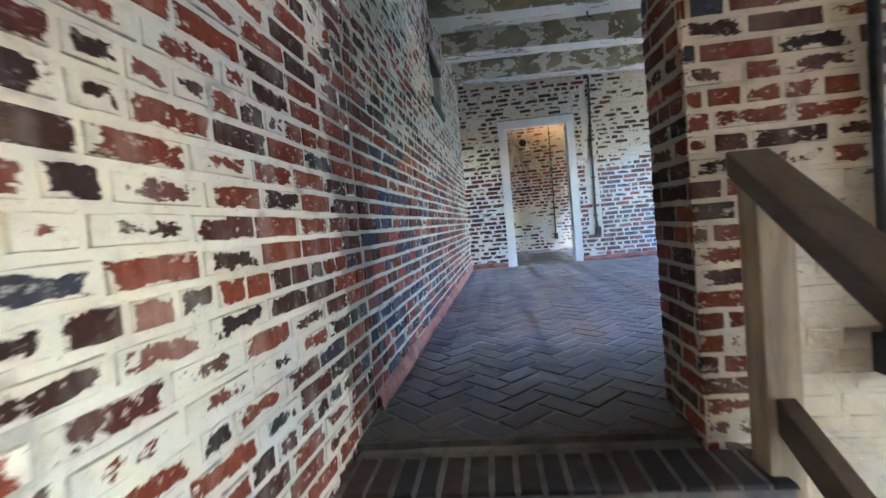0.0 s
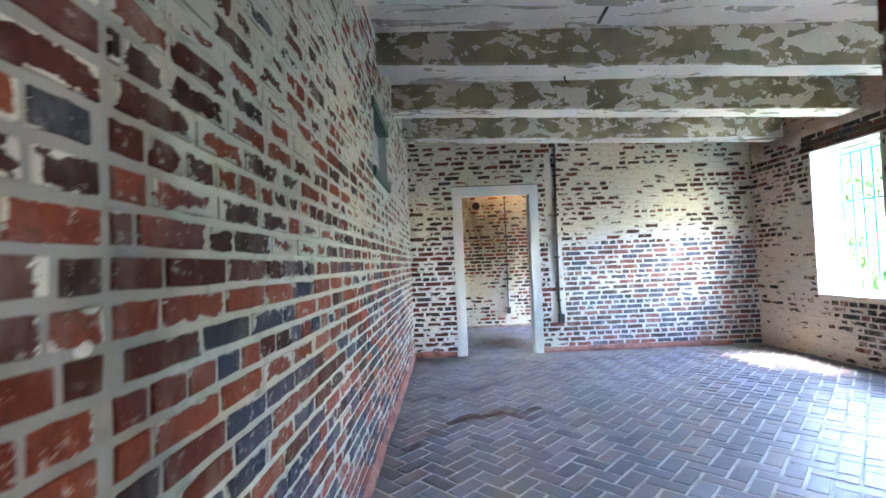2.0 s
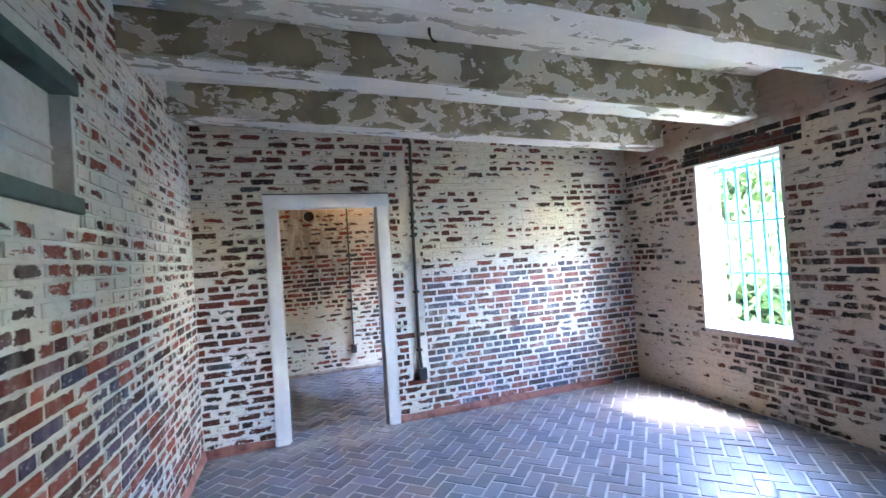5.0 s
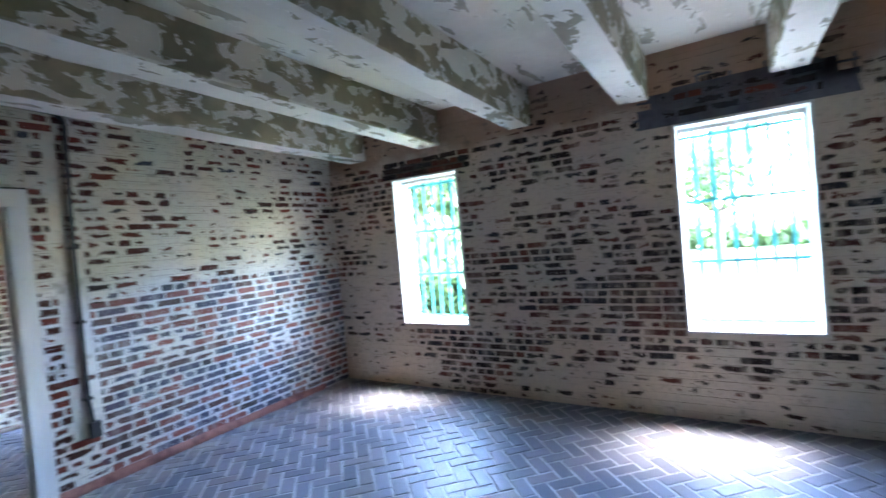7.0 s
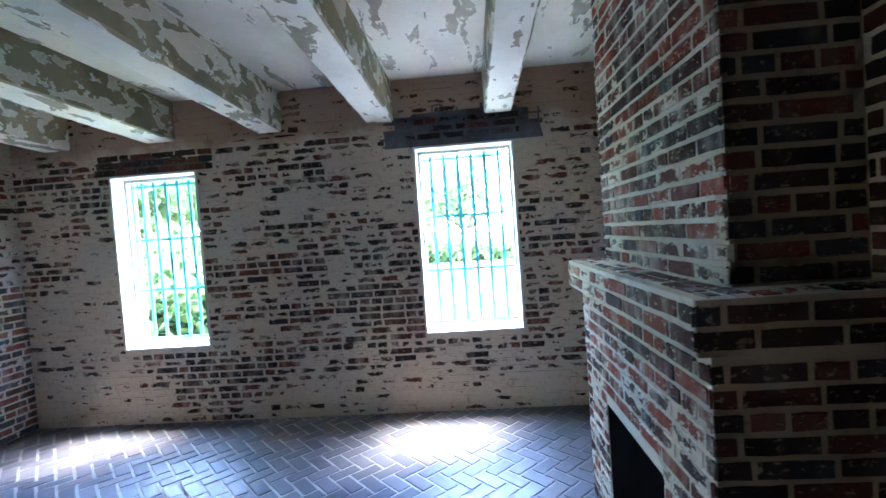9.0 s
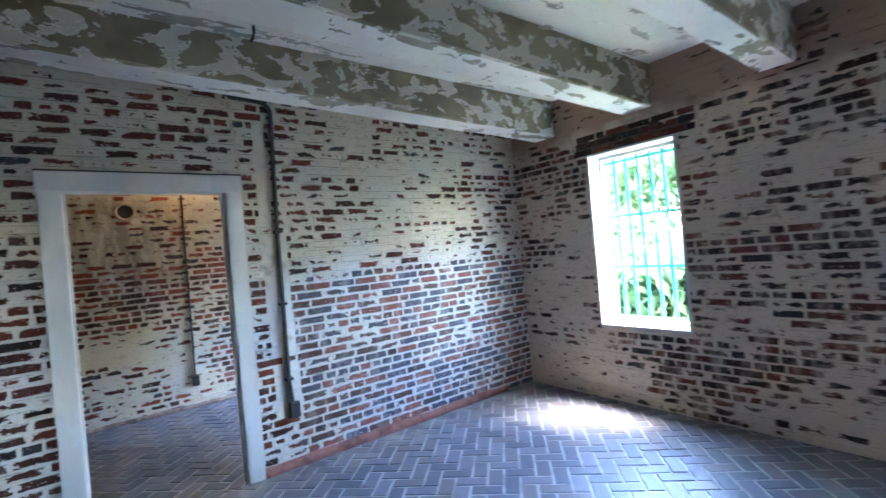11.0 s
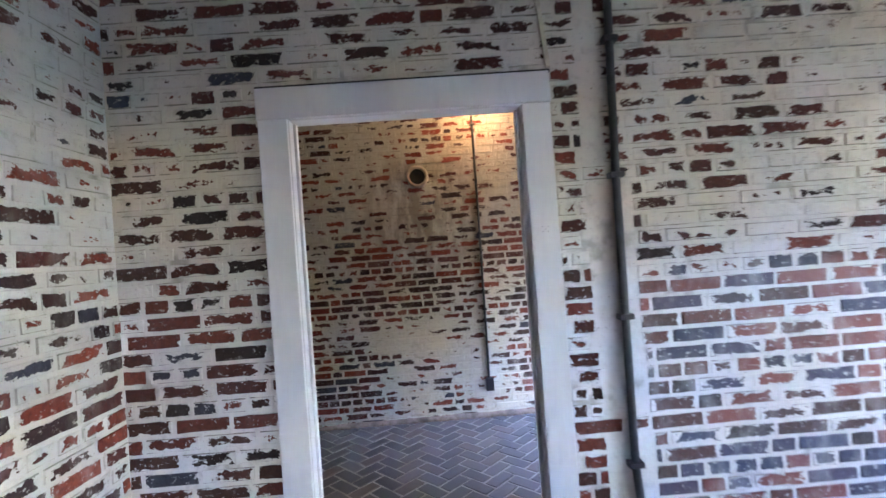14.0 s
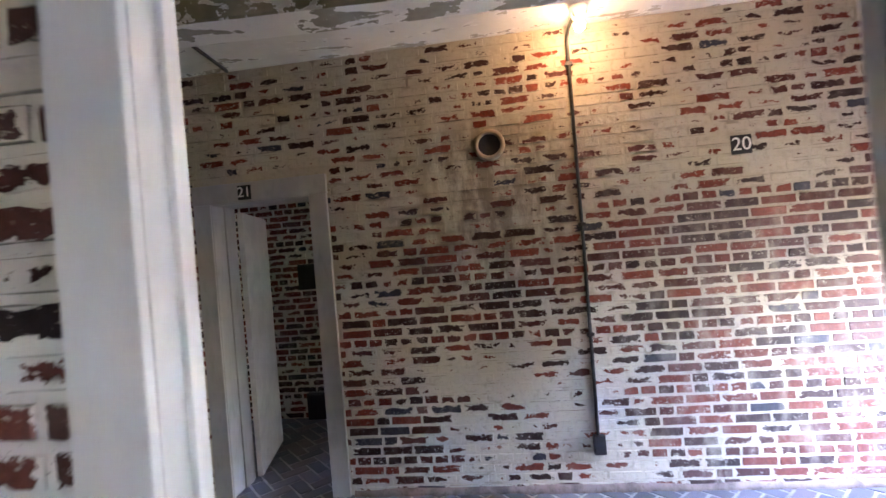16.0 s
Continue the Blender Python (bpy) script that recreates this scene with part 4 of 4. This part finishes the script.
# ---- things on the walls ----


def conduit(name, points, radius, clips, box_at, label):
    root = thing(name, label, "conduit")
    part("pipe", tube(points, radius), PIPE_METAL, root)
    y = points[-1][1]
    line = [p for p in points if abs(p[1] - y) < 1e-6]
    for z in clips:
        x = next((a[0] + (b[0] - a[0]) * (a[2] - z) / max(a[2] - b[2], 1e-6) for a, b in zip(line, line[1:]) if b[2] <= z <= a[2]), points[-1][0])
        part("clamp", boxes((x - radius - 0.012, x + radius + 0.012, y - radius - 0.004, y + radius + 0.006, z - 0.011, z + 0.011), bevel=0.003), BLACK_METAL, root)
    bx, bz = box_at
    part("outlet_box", boxes((bx - 0.036, bx + 0.036, y - 0.035, y + 0.016, bz - 0.058, bz + 0.058), bevel=0.005), BLACK_METAL, root, "small black outlet box")
    return root


def arc(cx, cz, r, y, start, end, n=7):
    return [(cx + r * math.cos(start + (end - start) * k / n), y, cz + r * math.sin(start + (end - start) * k / n)) for k in range(n + 1)]


conduit("conduit", [(1.25, NORTH + 0.01, 2.825), (1.275, NORTH - 0.022, 2.808), *arc(1.475, 2.70, 0.085, NORTH - 0.022, math.pi / 2, 0.0), (1.536, NORTH - 0.022, 1.80), (1.527, NORTH - 0.022, 0.68), (1.54, NORTH - 0.022, 0.50)], 0.0165,
        (2.33, 1.80, 1.25, 0.68), (1.548, 0.445), "grey metal conduit with a black box on the brick wall")
conduit("conduit", [(1.285, 9.47, 2.945), (1.27, 9.62, 2.93), (1.262, HALL_N - 0.02, 2.87), (1.258, HALL_N - 0.02, 1.6), (1.248, HALL_N - 0.02, 0.36)], 0.011,
        (2.72, 1.7, 1.0), (1.25, 0.31), "thin metal conduit running down from the lamp")
conduit("conduit", [(1.06, 1.505, 2.6), (1.055, 1.505, 0.9), (1.06, 1.505, 0.3)], 0.016, (1.6,), (1.06, 0.25), "greenish conduit beside the stairs")


def painted_cable():
    """An old cable strip, painted over with the wall, from the door head up to the conduit."""
    root = thing("painted_cable", "flat old cable painted over with the wall", "cable")
    bm = boxes((-0.010, 0.010, -0.012, 0.0, 0.0, 0.56), bevel=0.003)
    for v in bm.verts:
        v.co.x += 1.308 - 0.05 * v.co.z / 0.56
        v.co.y += NORTH
        v.co.z += 2.242
    part("strip", bm, plain_material("limed_cable", (0.55, 0.49, 0.36), 0.85, vary=0.35, scale=14), root)


painted_cable()


def light_bulb():
    root = thing("light_bulb", "bare lit bulb in a white porcelain holder on the ceiling", "lamp", (1.30, 9.43, 0))
    part("holder", turned([(0.001, 2.955), (0.055, 2.955), (0.055, 2.94), (0.03, 2.925), (0.026, 2.90), (0.001, 2.90)]), PORCELAIN, root)
    pts = [(0.045 * math.cos(a), 0.0, 2.925 + 0.045 * math.sin(a)) for a in (2 * math.pi * k / 16 for k in range(17))]
    part("ring", tube(pts, 0.008, 8, False), PORCELAIN, root)
    part("bulb", turned([(0.001, 2.905), (0.013, 2.90), (0.015, 2.885), (0.03, 2.862), (0.032, 2.845), (0.025, 2.825), (0.001, 2.815)]), BULB, root)


light_bulb()


def vent_hole():
    root = thing("stove_pipe_hole", "round black flue hole with a clay collar", "flue hole", (0.72, HALL_N, 2.266))
    ring = turned([(0.072, -0.01), (0.072, 0.03), (0.082, 0.036), (0.098, 0.032), (0.102, 0.02), (0.102, -0.01)], 28)
    ring.transform(Matrix.Rotation(math.pi / 2, 4, "X"))
    part("collar", ring, TERRACOTTA, root)
    # A flat black disc paints the unlit bore; the wall stays solid.
    disc = turned([(0.073, 0.012), (0.02, 0.010), (0.0005, 0.010)], 28)
    disc.transform(Matrix.Rotation(math.pi / 2, 4, "X"))
    part("dark_bore_disc", disc, SOOT_SHADE, root)


vent_hole()


def number_sign(text, x, z, y, w, h):
    root = thing("number_sign", "small black plate with the white number " + text, "sign", (x, y, z))
    part("plate", boxes((-w / 2, w / 2, -0.008, 0.0, -h / 2, h / 2), bevel=0.002), SIGN_BLACK, root)
    data = bpy.data.curves.new("digits", "FONT")
    data.body, data.size, data.align_x, data.align_y, data.extrude = text, h * 0.98, "CENTER", "CENTER", 0.001
    tmp = new("digits_source", data)
    bpy.context.view_layer.update()
    me = bpy.data.meshes.new_from_object(tmp)
    bpy.data.objects.remove(tmp)
    me.materials.clear()
    me.materials.append(SIGN_WHITE)
    me.transform(pose(0, -0.0095, 0, 90, 0, 0))
    ob = new("digits", me)
    ob.parent = root


number_sign("20", 2.24, 2.10, HALL_N - 0.006, 0.118, 0.116)
number_sign("21", -0.98, 2.122, HALL_N - 0.031, 0.095, 0.10)


def niche():
    """A shallow recess in the west wall with green wood above and below."""
    root = tagged(thing("wall_niche", "shallow plastered wall recess with dark green wooden trim", "wall niche"), kind="structure")
    u0, u1, v0, v1 = NICHE

    def local(a, b, c, d, e, f, bevel=0.003):
        bm = boxes((a, b, c, d, e, f), bevel=bevel)
        bm.transform(M_WEST)
        return bm

    part("back_panel", local(u0 - 0.01, u1 + 0.01, v0 - 0.01, v1 + 0.01, -0.10, -0.07), PLASTER, root)
    part("head_trim", local(u0 - 0.03, u1 + 0.01, v1 - 0.055, v1 + 0.015, -0.07, 0.022), GREEN_WOOD, root, "dark green trim")
    part("sill_trim", local(u0 - 0.03, u1 + 0.01, v0 - 0.015, v0 + 0.05, -0.07, 0.024), GREEN_WOOD, root, "dark green trim")
    part("side_strip", local(u0, u0 + 0.028, v0 + 0.052, v1 - 0.057, -0.07, 0.008), GREY_PAINT, root)
    part("side_strip", local(u1 - 0.02, u1 + 0.0, v0 + 0.052, v1 - 0.057, -0.07, 0.002), PLASTER, root)
    for v in (0.36, 0.48):
        part("cross_strip", local(u0 + 0.03, u1 - 0.022, v0 + (v1 - v0) * v - 0.006, v0 + (v1 - v0) * v + 0.006, -0.07, -0.06, 0.0), GREY_PAINT, root)


niche()


def hook(x, y, z, turn):
    root = thing("ceiling_hook", "short rusty iron bolt sticking out of the ceiling", "hook", (x, y, z), turn, "rusty ceiling hooks")
    part("shank", tube([(0, 0, 0.02), (0, 0.0, -0.03), (0.02, 0.0, -0.06), (0.05, 0.0, -0.065)], 0.009, 8), RUST, root)


hook(1.21, 5.46, 2.962, 20)
hook(1.257, 6.43, 2.962, 100)


def ceiling_rod(points):
    root = thing("ceiling_rod", "short dark iron rod fixed under the ceiling", "rod")
    part("rod", tube(points, 0.012, 8), BLACK_METAL, root)


ceiling_rod([(-1.0, 9.18, 2.968), (-1.02, 9.62, 2.96)])
ceiling_rod([(1.165, 4.22, 2.952), (1.178, 4.48, 2.945)])


def wall_plug(y, z):
    root = thing("wall_plug", "small round white plug set in a brick", "wall plug", (west_at(y) + 0.006, y, z))
    disc = turned([(0.0005, 0.004), (0.009, 0.003), (0.012, -0.006)], 14)
    disc.transform(Matrix.Rotation(math.pi / 2, 4, "Y"))
    part("plug", disc, SIGN_WHITE, root)


wall_plug(1.80, 1.13)
slab("sill_ridge", Matrix.Translation((west_at(1.55) + 0.02, 1.553, -0.034)), ragged_patch(1.08, 0.03, 0.006, 13, 0.1), 0.014, STEP_JOINT, floor, "chipped pale mortar ridge")
slab("plaster_band", frame_of((EAST, 5.2, 2.50), (0, -1, 0), (-1, 0, 0)), ragged_patch(1.46, 0.05, 0.004, 9), 0.007, MORTAR_DIRTY, wall_east, "pale plaster band")


def handrail():
    root = thing("stair_handrail", "worn brown timber stair handrail on a square post", "handrail", (0, 0, 0))
    part("post", boxes((0.655, 0.748, 1.375, 1.468, -0.20, 0.778), bevel=0.005), TIMBER, root)

    def sloped(y0, z0, y1, z1, x0, x1, h, bevel):
        bm = boxes((x0, x1, y1, y0, -h, 0.0), bevel=bevel)
        for v in bm.verts:
            v.co.z += z1 + (z0 - z1) * (v.co.y - y1) / (y0 - y1)
        return bm

    part("rail", sloped(1.50, 0.865, -0.35, -0.30, 0.645, 0.765, 0.07, 0.008), RAIL_WOOD, root, "dark worn handrail")
    part("lower_rail", sloped(1.41, 0.20, -0.35, -0.62, 0.68, 0.728, 0.10, 0.005), RAIL_WOOD, root)
    part("post", boxes((0.657, 0.747, -0.32, -0.235, LOW, -0.42), bevel=0.005), TIMBER, root)


handrail()


def dark_box(x, z, w, h):
    root = thing("switch_box", "black metal box on the back brick wall", "electrical box", (x, 11.195, z), group="black boxes")
    part("case", boxes((-w / 2, w / 2, -0.07, 0, -h / 2, h / 2), bevel=0.006), BLACK_METAL, root)
    part("cover", boxes((-w / 2 + 0.012, w / 2 - 0.012, -0.078, -0.07, -h / 2 + 0.012, h / 2 - 0.012), bevel=0.002), BLACK_METAL, root)


dark_box(-1.22, 1.46, 0.22, 0.26)
dark_box(-1.23, 0.14, 0.22, 0.27)

# ---- brickwork, last ----
PATCHES_N = [(1.43 - X0, 1.62 - X0, 0.40, 0.76), (1.43 - X0, 1.61 - X0, 0.86, 1.09), (1.42 - X0, 1.60 - X0, 1.17, 1.74), (1.42 - X0, 1.50 - X0, 1.88, 2.6)]
CAS_N = (0.18 - X0, 1.305 - X0, 0.0, 2.235)
brickwork(wall_north, M_NORTH, EAST - X0, 2.97, BRICK_N, [CAS_N, *PATCHES_N], (0.0, 2.6, 0.9, 2.3), 11)
brickwork(wall_west, M_WEST, WEST_LEN, TOP - LOW - 0.03, BRICK_W, [(NICHE[0] - 0.03, NICHE[1] + 0.01, NICHE[2] - 0.015, NICHE[3] + 0.015), (1.838 - W_A.y, 1.852 - W_A.y, 0, 4)], (3.7, 5.9, 1.1, 3.4), 12)
brickwork(wall_east, M_EAST, Y_END + 2.6, TOP - LOW - 0.03, BRICK_E,
          [*east_holes, (Y_END - 6.38, Y_END - 5.24, 2.33 - LOW, 2.52 - LOW), (Y_END - 3.58, Y_END - 2.42, 2.36 - LOW, 2.63 - LOW), (Y_END - 3.68, Y_END - 2.30, 2.36 - LOW, 2.5 - LOW)], (4.8, 7.0, 1.1, 2.9), 13,
          label="grimy bricks in dirty mortar")
brickwork(wall_east, LINTEL_1 @ Matrix.Translation((0, -0.004, 0)), 1.13, 0.20, BRICK_DARK, (), (0, 1.13, 0, 0.2), 14, label="dark smeared bricks")
brickwork(wall_east, LINTEL_2 @ Matrix.Translation((0.2, 0.05, 0)), 1.0, 0.21, BRICK_CEMENT, (), (0, 1.4, 0, 0.3), 26, label="cement-smeared bricks")
brickwork(wall_south, M_SOUTH, EAST - JAMB + 0.004, TOP - LOW - 0.03, BRICK_DARK, [(EAST - 2.9, EAST - 1.46, 0, 2.16), (EAST - 2.8, EAST - 1.56, 2.1, 4)], None, 15)
brickwork(wall_south, frame_of((JAMB - 0.004, 1.53, LOW), (1, 0, 0), (0, -1, 0)), 2.2, TOP - LOW - 0.03, BRICK_S, (), (0.0, 1.2, 0.6, 2.6), 16)
# The reveal takes darker brick and mortar colours than the stair face.
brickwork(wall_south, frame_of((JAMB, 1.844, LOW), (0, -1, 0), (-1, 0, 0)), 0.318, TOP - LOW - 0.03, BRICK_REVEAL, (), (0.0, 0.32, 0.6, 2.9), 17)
part("reveal_face", boxes((JAMB - 0.0015, JAMB + 0.002, 1.533, 1.838, LOW + 0.002, 2.95)), MORTAR_REVEAL, wall_south, "darker grey mortar of the opening")
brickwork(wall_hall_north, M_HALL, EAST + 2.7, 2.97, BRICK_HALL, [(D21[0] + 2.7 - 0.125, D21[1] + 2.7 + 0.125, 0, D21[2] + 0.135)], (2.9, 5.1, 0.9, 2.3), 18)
brickwork(wall_back, M_BACK, 4.2, 2.9, BRICK_BACK, (), None, 19)
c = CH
# West sides and the wall beside the fireplace get darker colours than its front.
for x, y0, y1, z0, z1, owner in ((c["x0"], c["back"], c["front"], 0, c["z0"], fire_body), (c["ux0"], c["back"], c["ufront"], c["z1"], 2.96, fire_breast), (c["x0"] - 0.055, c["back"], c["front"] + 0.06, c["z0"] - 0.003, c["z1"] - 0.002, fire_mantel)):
    part("smoked_side", boxes((x - 0.0015, x + 0.002, y0 + 0.002, y1 - 0.003, z0 + 0.001, z1 - 0.001)), MORTAR_DARK, owner, "darker side")
part("smoked_face", boxes((JAMB + 0.002, c["x0"] - 0.002, 1.838, 1.8415, 0.0, 2.96)), MORTAR_DARK, wall_south, "darker face")
brickwork(fire_body, frame_of((c["x1"], c["front"], 0), (-1, 0, 0), (0, 1, 0)), c["x1"] - c["x0"] + 0.004, c["z0"], BRICK_CHIMNEY, [(0.37, 1.07, 0, 0.675)], (0, 1.5, 0, 1.3), 20)
brickwork(fire_body, frame_of((c["x0"], c["front"] + 0.004, 0), (0, -1, 0), (-1, 0, 0)), c["front"] - c["back"], c["z0"], BRICK_DARK, (), (0, 0.5, 0, 1.3), 21)
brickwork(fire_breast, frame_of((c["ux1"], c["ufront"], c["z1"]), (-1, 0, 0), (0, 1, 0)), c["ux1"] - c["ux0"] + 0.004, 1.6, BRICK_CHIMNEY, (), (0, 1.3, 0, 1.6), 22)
brickwork(fire_breast, frame_of((c["ux0"], c["ufront"] + 0.004, c["z1"]), (0, -1, 0), (-1, 0, 0)), c["ufront"] - c["back"], 1.6, BRICK_DARK, (), (0, 0.5, 0, 1.6), 23)
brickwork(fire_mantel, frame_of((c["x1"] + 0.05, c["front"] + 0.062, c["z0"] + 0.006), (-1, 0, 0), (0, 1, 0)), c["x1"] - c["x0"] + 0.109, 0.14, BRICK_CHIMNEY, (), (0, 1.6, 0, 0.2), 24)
brickwork(fire_mantel, frame_of((c["x0"] - 0.055, c["front"] + 0.066, c["z0"] + 0.006), (0, -1, 0), (-1, 0, 0)), 0.55, 0.14, BRICK_DARK, (), (0, 0.6, 0, 0.2), 25)

brickwork(fire_mantel, Matrix.Translation((c["x0"] - 0.055, c["back"], c["z1"])), c["x1"] - c["x0"] + 0.105, c["front"] + 0.062 - c["back"], BRICK_CHIMNEY,
          [(0.095, 1.345, 0, c["ufront"] - c["back"] + 0.006)], (0, 1.6, 0, 0.6), 27)


def cut_outline(outline, bounds):
    """The part of an outline inside all the bounds (point, inward normal)."""
    for at, n in bounds:
        kept = []
        for p, q in zip(outline, outline[1:] + outline[:1]):
            a, b = n.dot(p - at), n.dot(q - at)
            if a >= 0:
                kept.append(p)
            if a * b < 0:
                kept.append(p.lerp(q, a / (a - b)))
        outline = kept
        if len(outline) < 3:
            return []
    return outline


def paving(parent, x0, x1, y0, y1, near, bounds, seed):
    """Herringbone brick paving laid at 45 degrees to the walls."""
    source = random.Random(seed)
    a = 0.107
    rest, count = Joined(), 0
    shapes = [brick_shape(2 * a - 0.010, a - 0.010, 0.02, 0.0045, source) for _ in range(6)]
    metas = [piece_mesh("paving_brick", *s, FLOOR_BRICK[0]) for s in shapes]
    turn = Matrix.Rotation(math.pi / 4, 4, "Z")
    span = int((x1 - x0 + y1 - y0) / a) + 4
    mid = Vector(((x0 + x1) / 2, (y0 + y1) / 2, 0))
    for i in range(-span, span):
        for j in range(-span, span):
            d = (i - j) % 4
            if d not in (0, 3):
                continue
            centre = Vector(((i + 1) * a, (j + 0.5) * a, 0)) if d == 0 else Vector(((i + 0.5) * a, (j + 1) * a, 0))
            p = mid + turn @ centre
            if not (x0 - 0.1 < p.x < x1 + 0.1 and y0 - 0.1 < p.y < y1 + 0.1):
                continue
            yaw = math.pi / 4 + (0 if d == 0 else math.pi / 2) + source.uniform(-0.02, 0.02)
            m = Matrix.Translation(p + Vector((0, 0, source.uniform(-0.0025, 0.001)))) @ Matrix.Rotation(yaw, 4, "Z")
            k = source.randrange(6)
            corners = [m @ Vector(v) for v in shapes[k][0][8:]]
            if any(n.dot(q - at) < 0 for q in corners for at, n in bounds):
                cut = cut_outline(corners, bounds)
                if len(cut) > 2:
                    n = len(cut)
                    low = [(q.x, q.y, -0.01) for q in cut]
                    top = [(q.x, q.y, q.z) for q in cut]
                    rest.take((low + top, [(i, (i + 1) % n, n + (i + 1) % n, n + i) for i in range(n)] + [tuple(range(n, 2 * n))], [(0.5, 0.5)] * (2 * n)), Matrix.Identity(4))
                continue
            if count < 300 and near[0] < p.x < near[1] and near[2] < p.y < near[3]:
                ob = new("paving_brick", metas[k])
                ob.matrix_world = m
                ob.parent = parent
                count += 1
            else:
                rest.take(shapes[k], m)
    rest.make("paving", parent, FLOOR_BRICK[1], "dark grey herringbone paving bricks with pale joints")


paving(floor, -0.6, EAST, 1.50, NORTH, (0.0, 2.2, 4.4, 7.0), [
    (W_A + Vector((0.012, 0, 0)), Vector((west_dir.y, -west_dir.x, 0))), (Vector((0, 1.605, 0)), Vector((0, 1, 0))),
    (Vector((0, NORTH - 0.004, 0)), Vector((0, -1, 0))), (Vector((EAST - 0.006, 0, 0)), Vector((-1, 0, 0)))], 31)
paving(floor_hall, -2.6, EAST, NORTH - 0.1, 11.2, (-0.9, 1.9, 7.3, 9.6), [
    (Vector((0, NORTH + 0.006, 0)), Vector((0, 1, 0))), (Vector((0, 11.19, 0)), Vector((0, -1, 0))), (Vector((EAST - 0.006, 0, 0)), Vector((-1, 0, 0)))], 32)


def step_bricks():
    """Bricks on edge along the stair nosings."""
    source = random.Random(40)
    for k in range(4):
        z, y = -0.03 - 0.19 * k, 1.44 - 0.27 * k
        x = west_at(y) + 0.03
        while x < 0.68:
            w = source.uniform(0.058, 0.066)
            me = piece_mesh("step_brick", *brick_shape(0.21, w, 0.012, 0.0, source), STEP_BRICK[source.random() < 0.35])
            ob = new("step_brick", me)
            ob.matrix_world = Matrix.Translation((x + w / 2, y, z + source.uniform(-0.004, 0.002))) @ Matrix.Rotation(math.pi / 2, 4, "Z")
            ob.parent = floor
            x += w + 0.011


step_bricks()
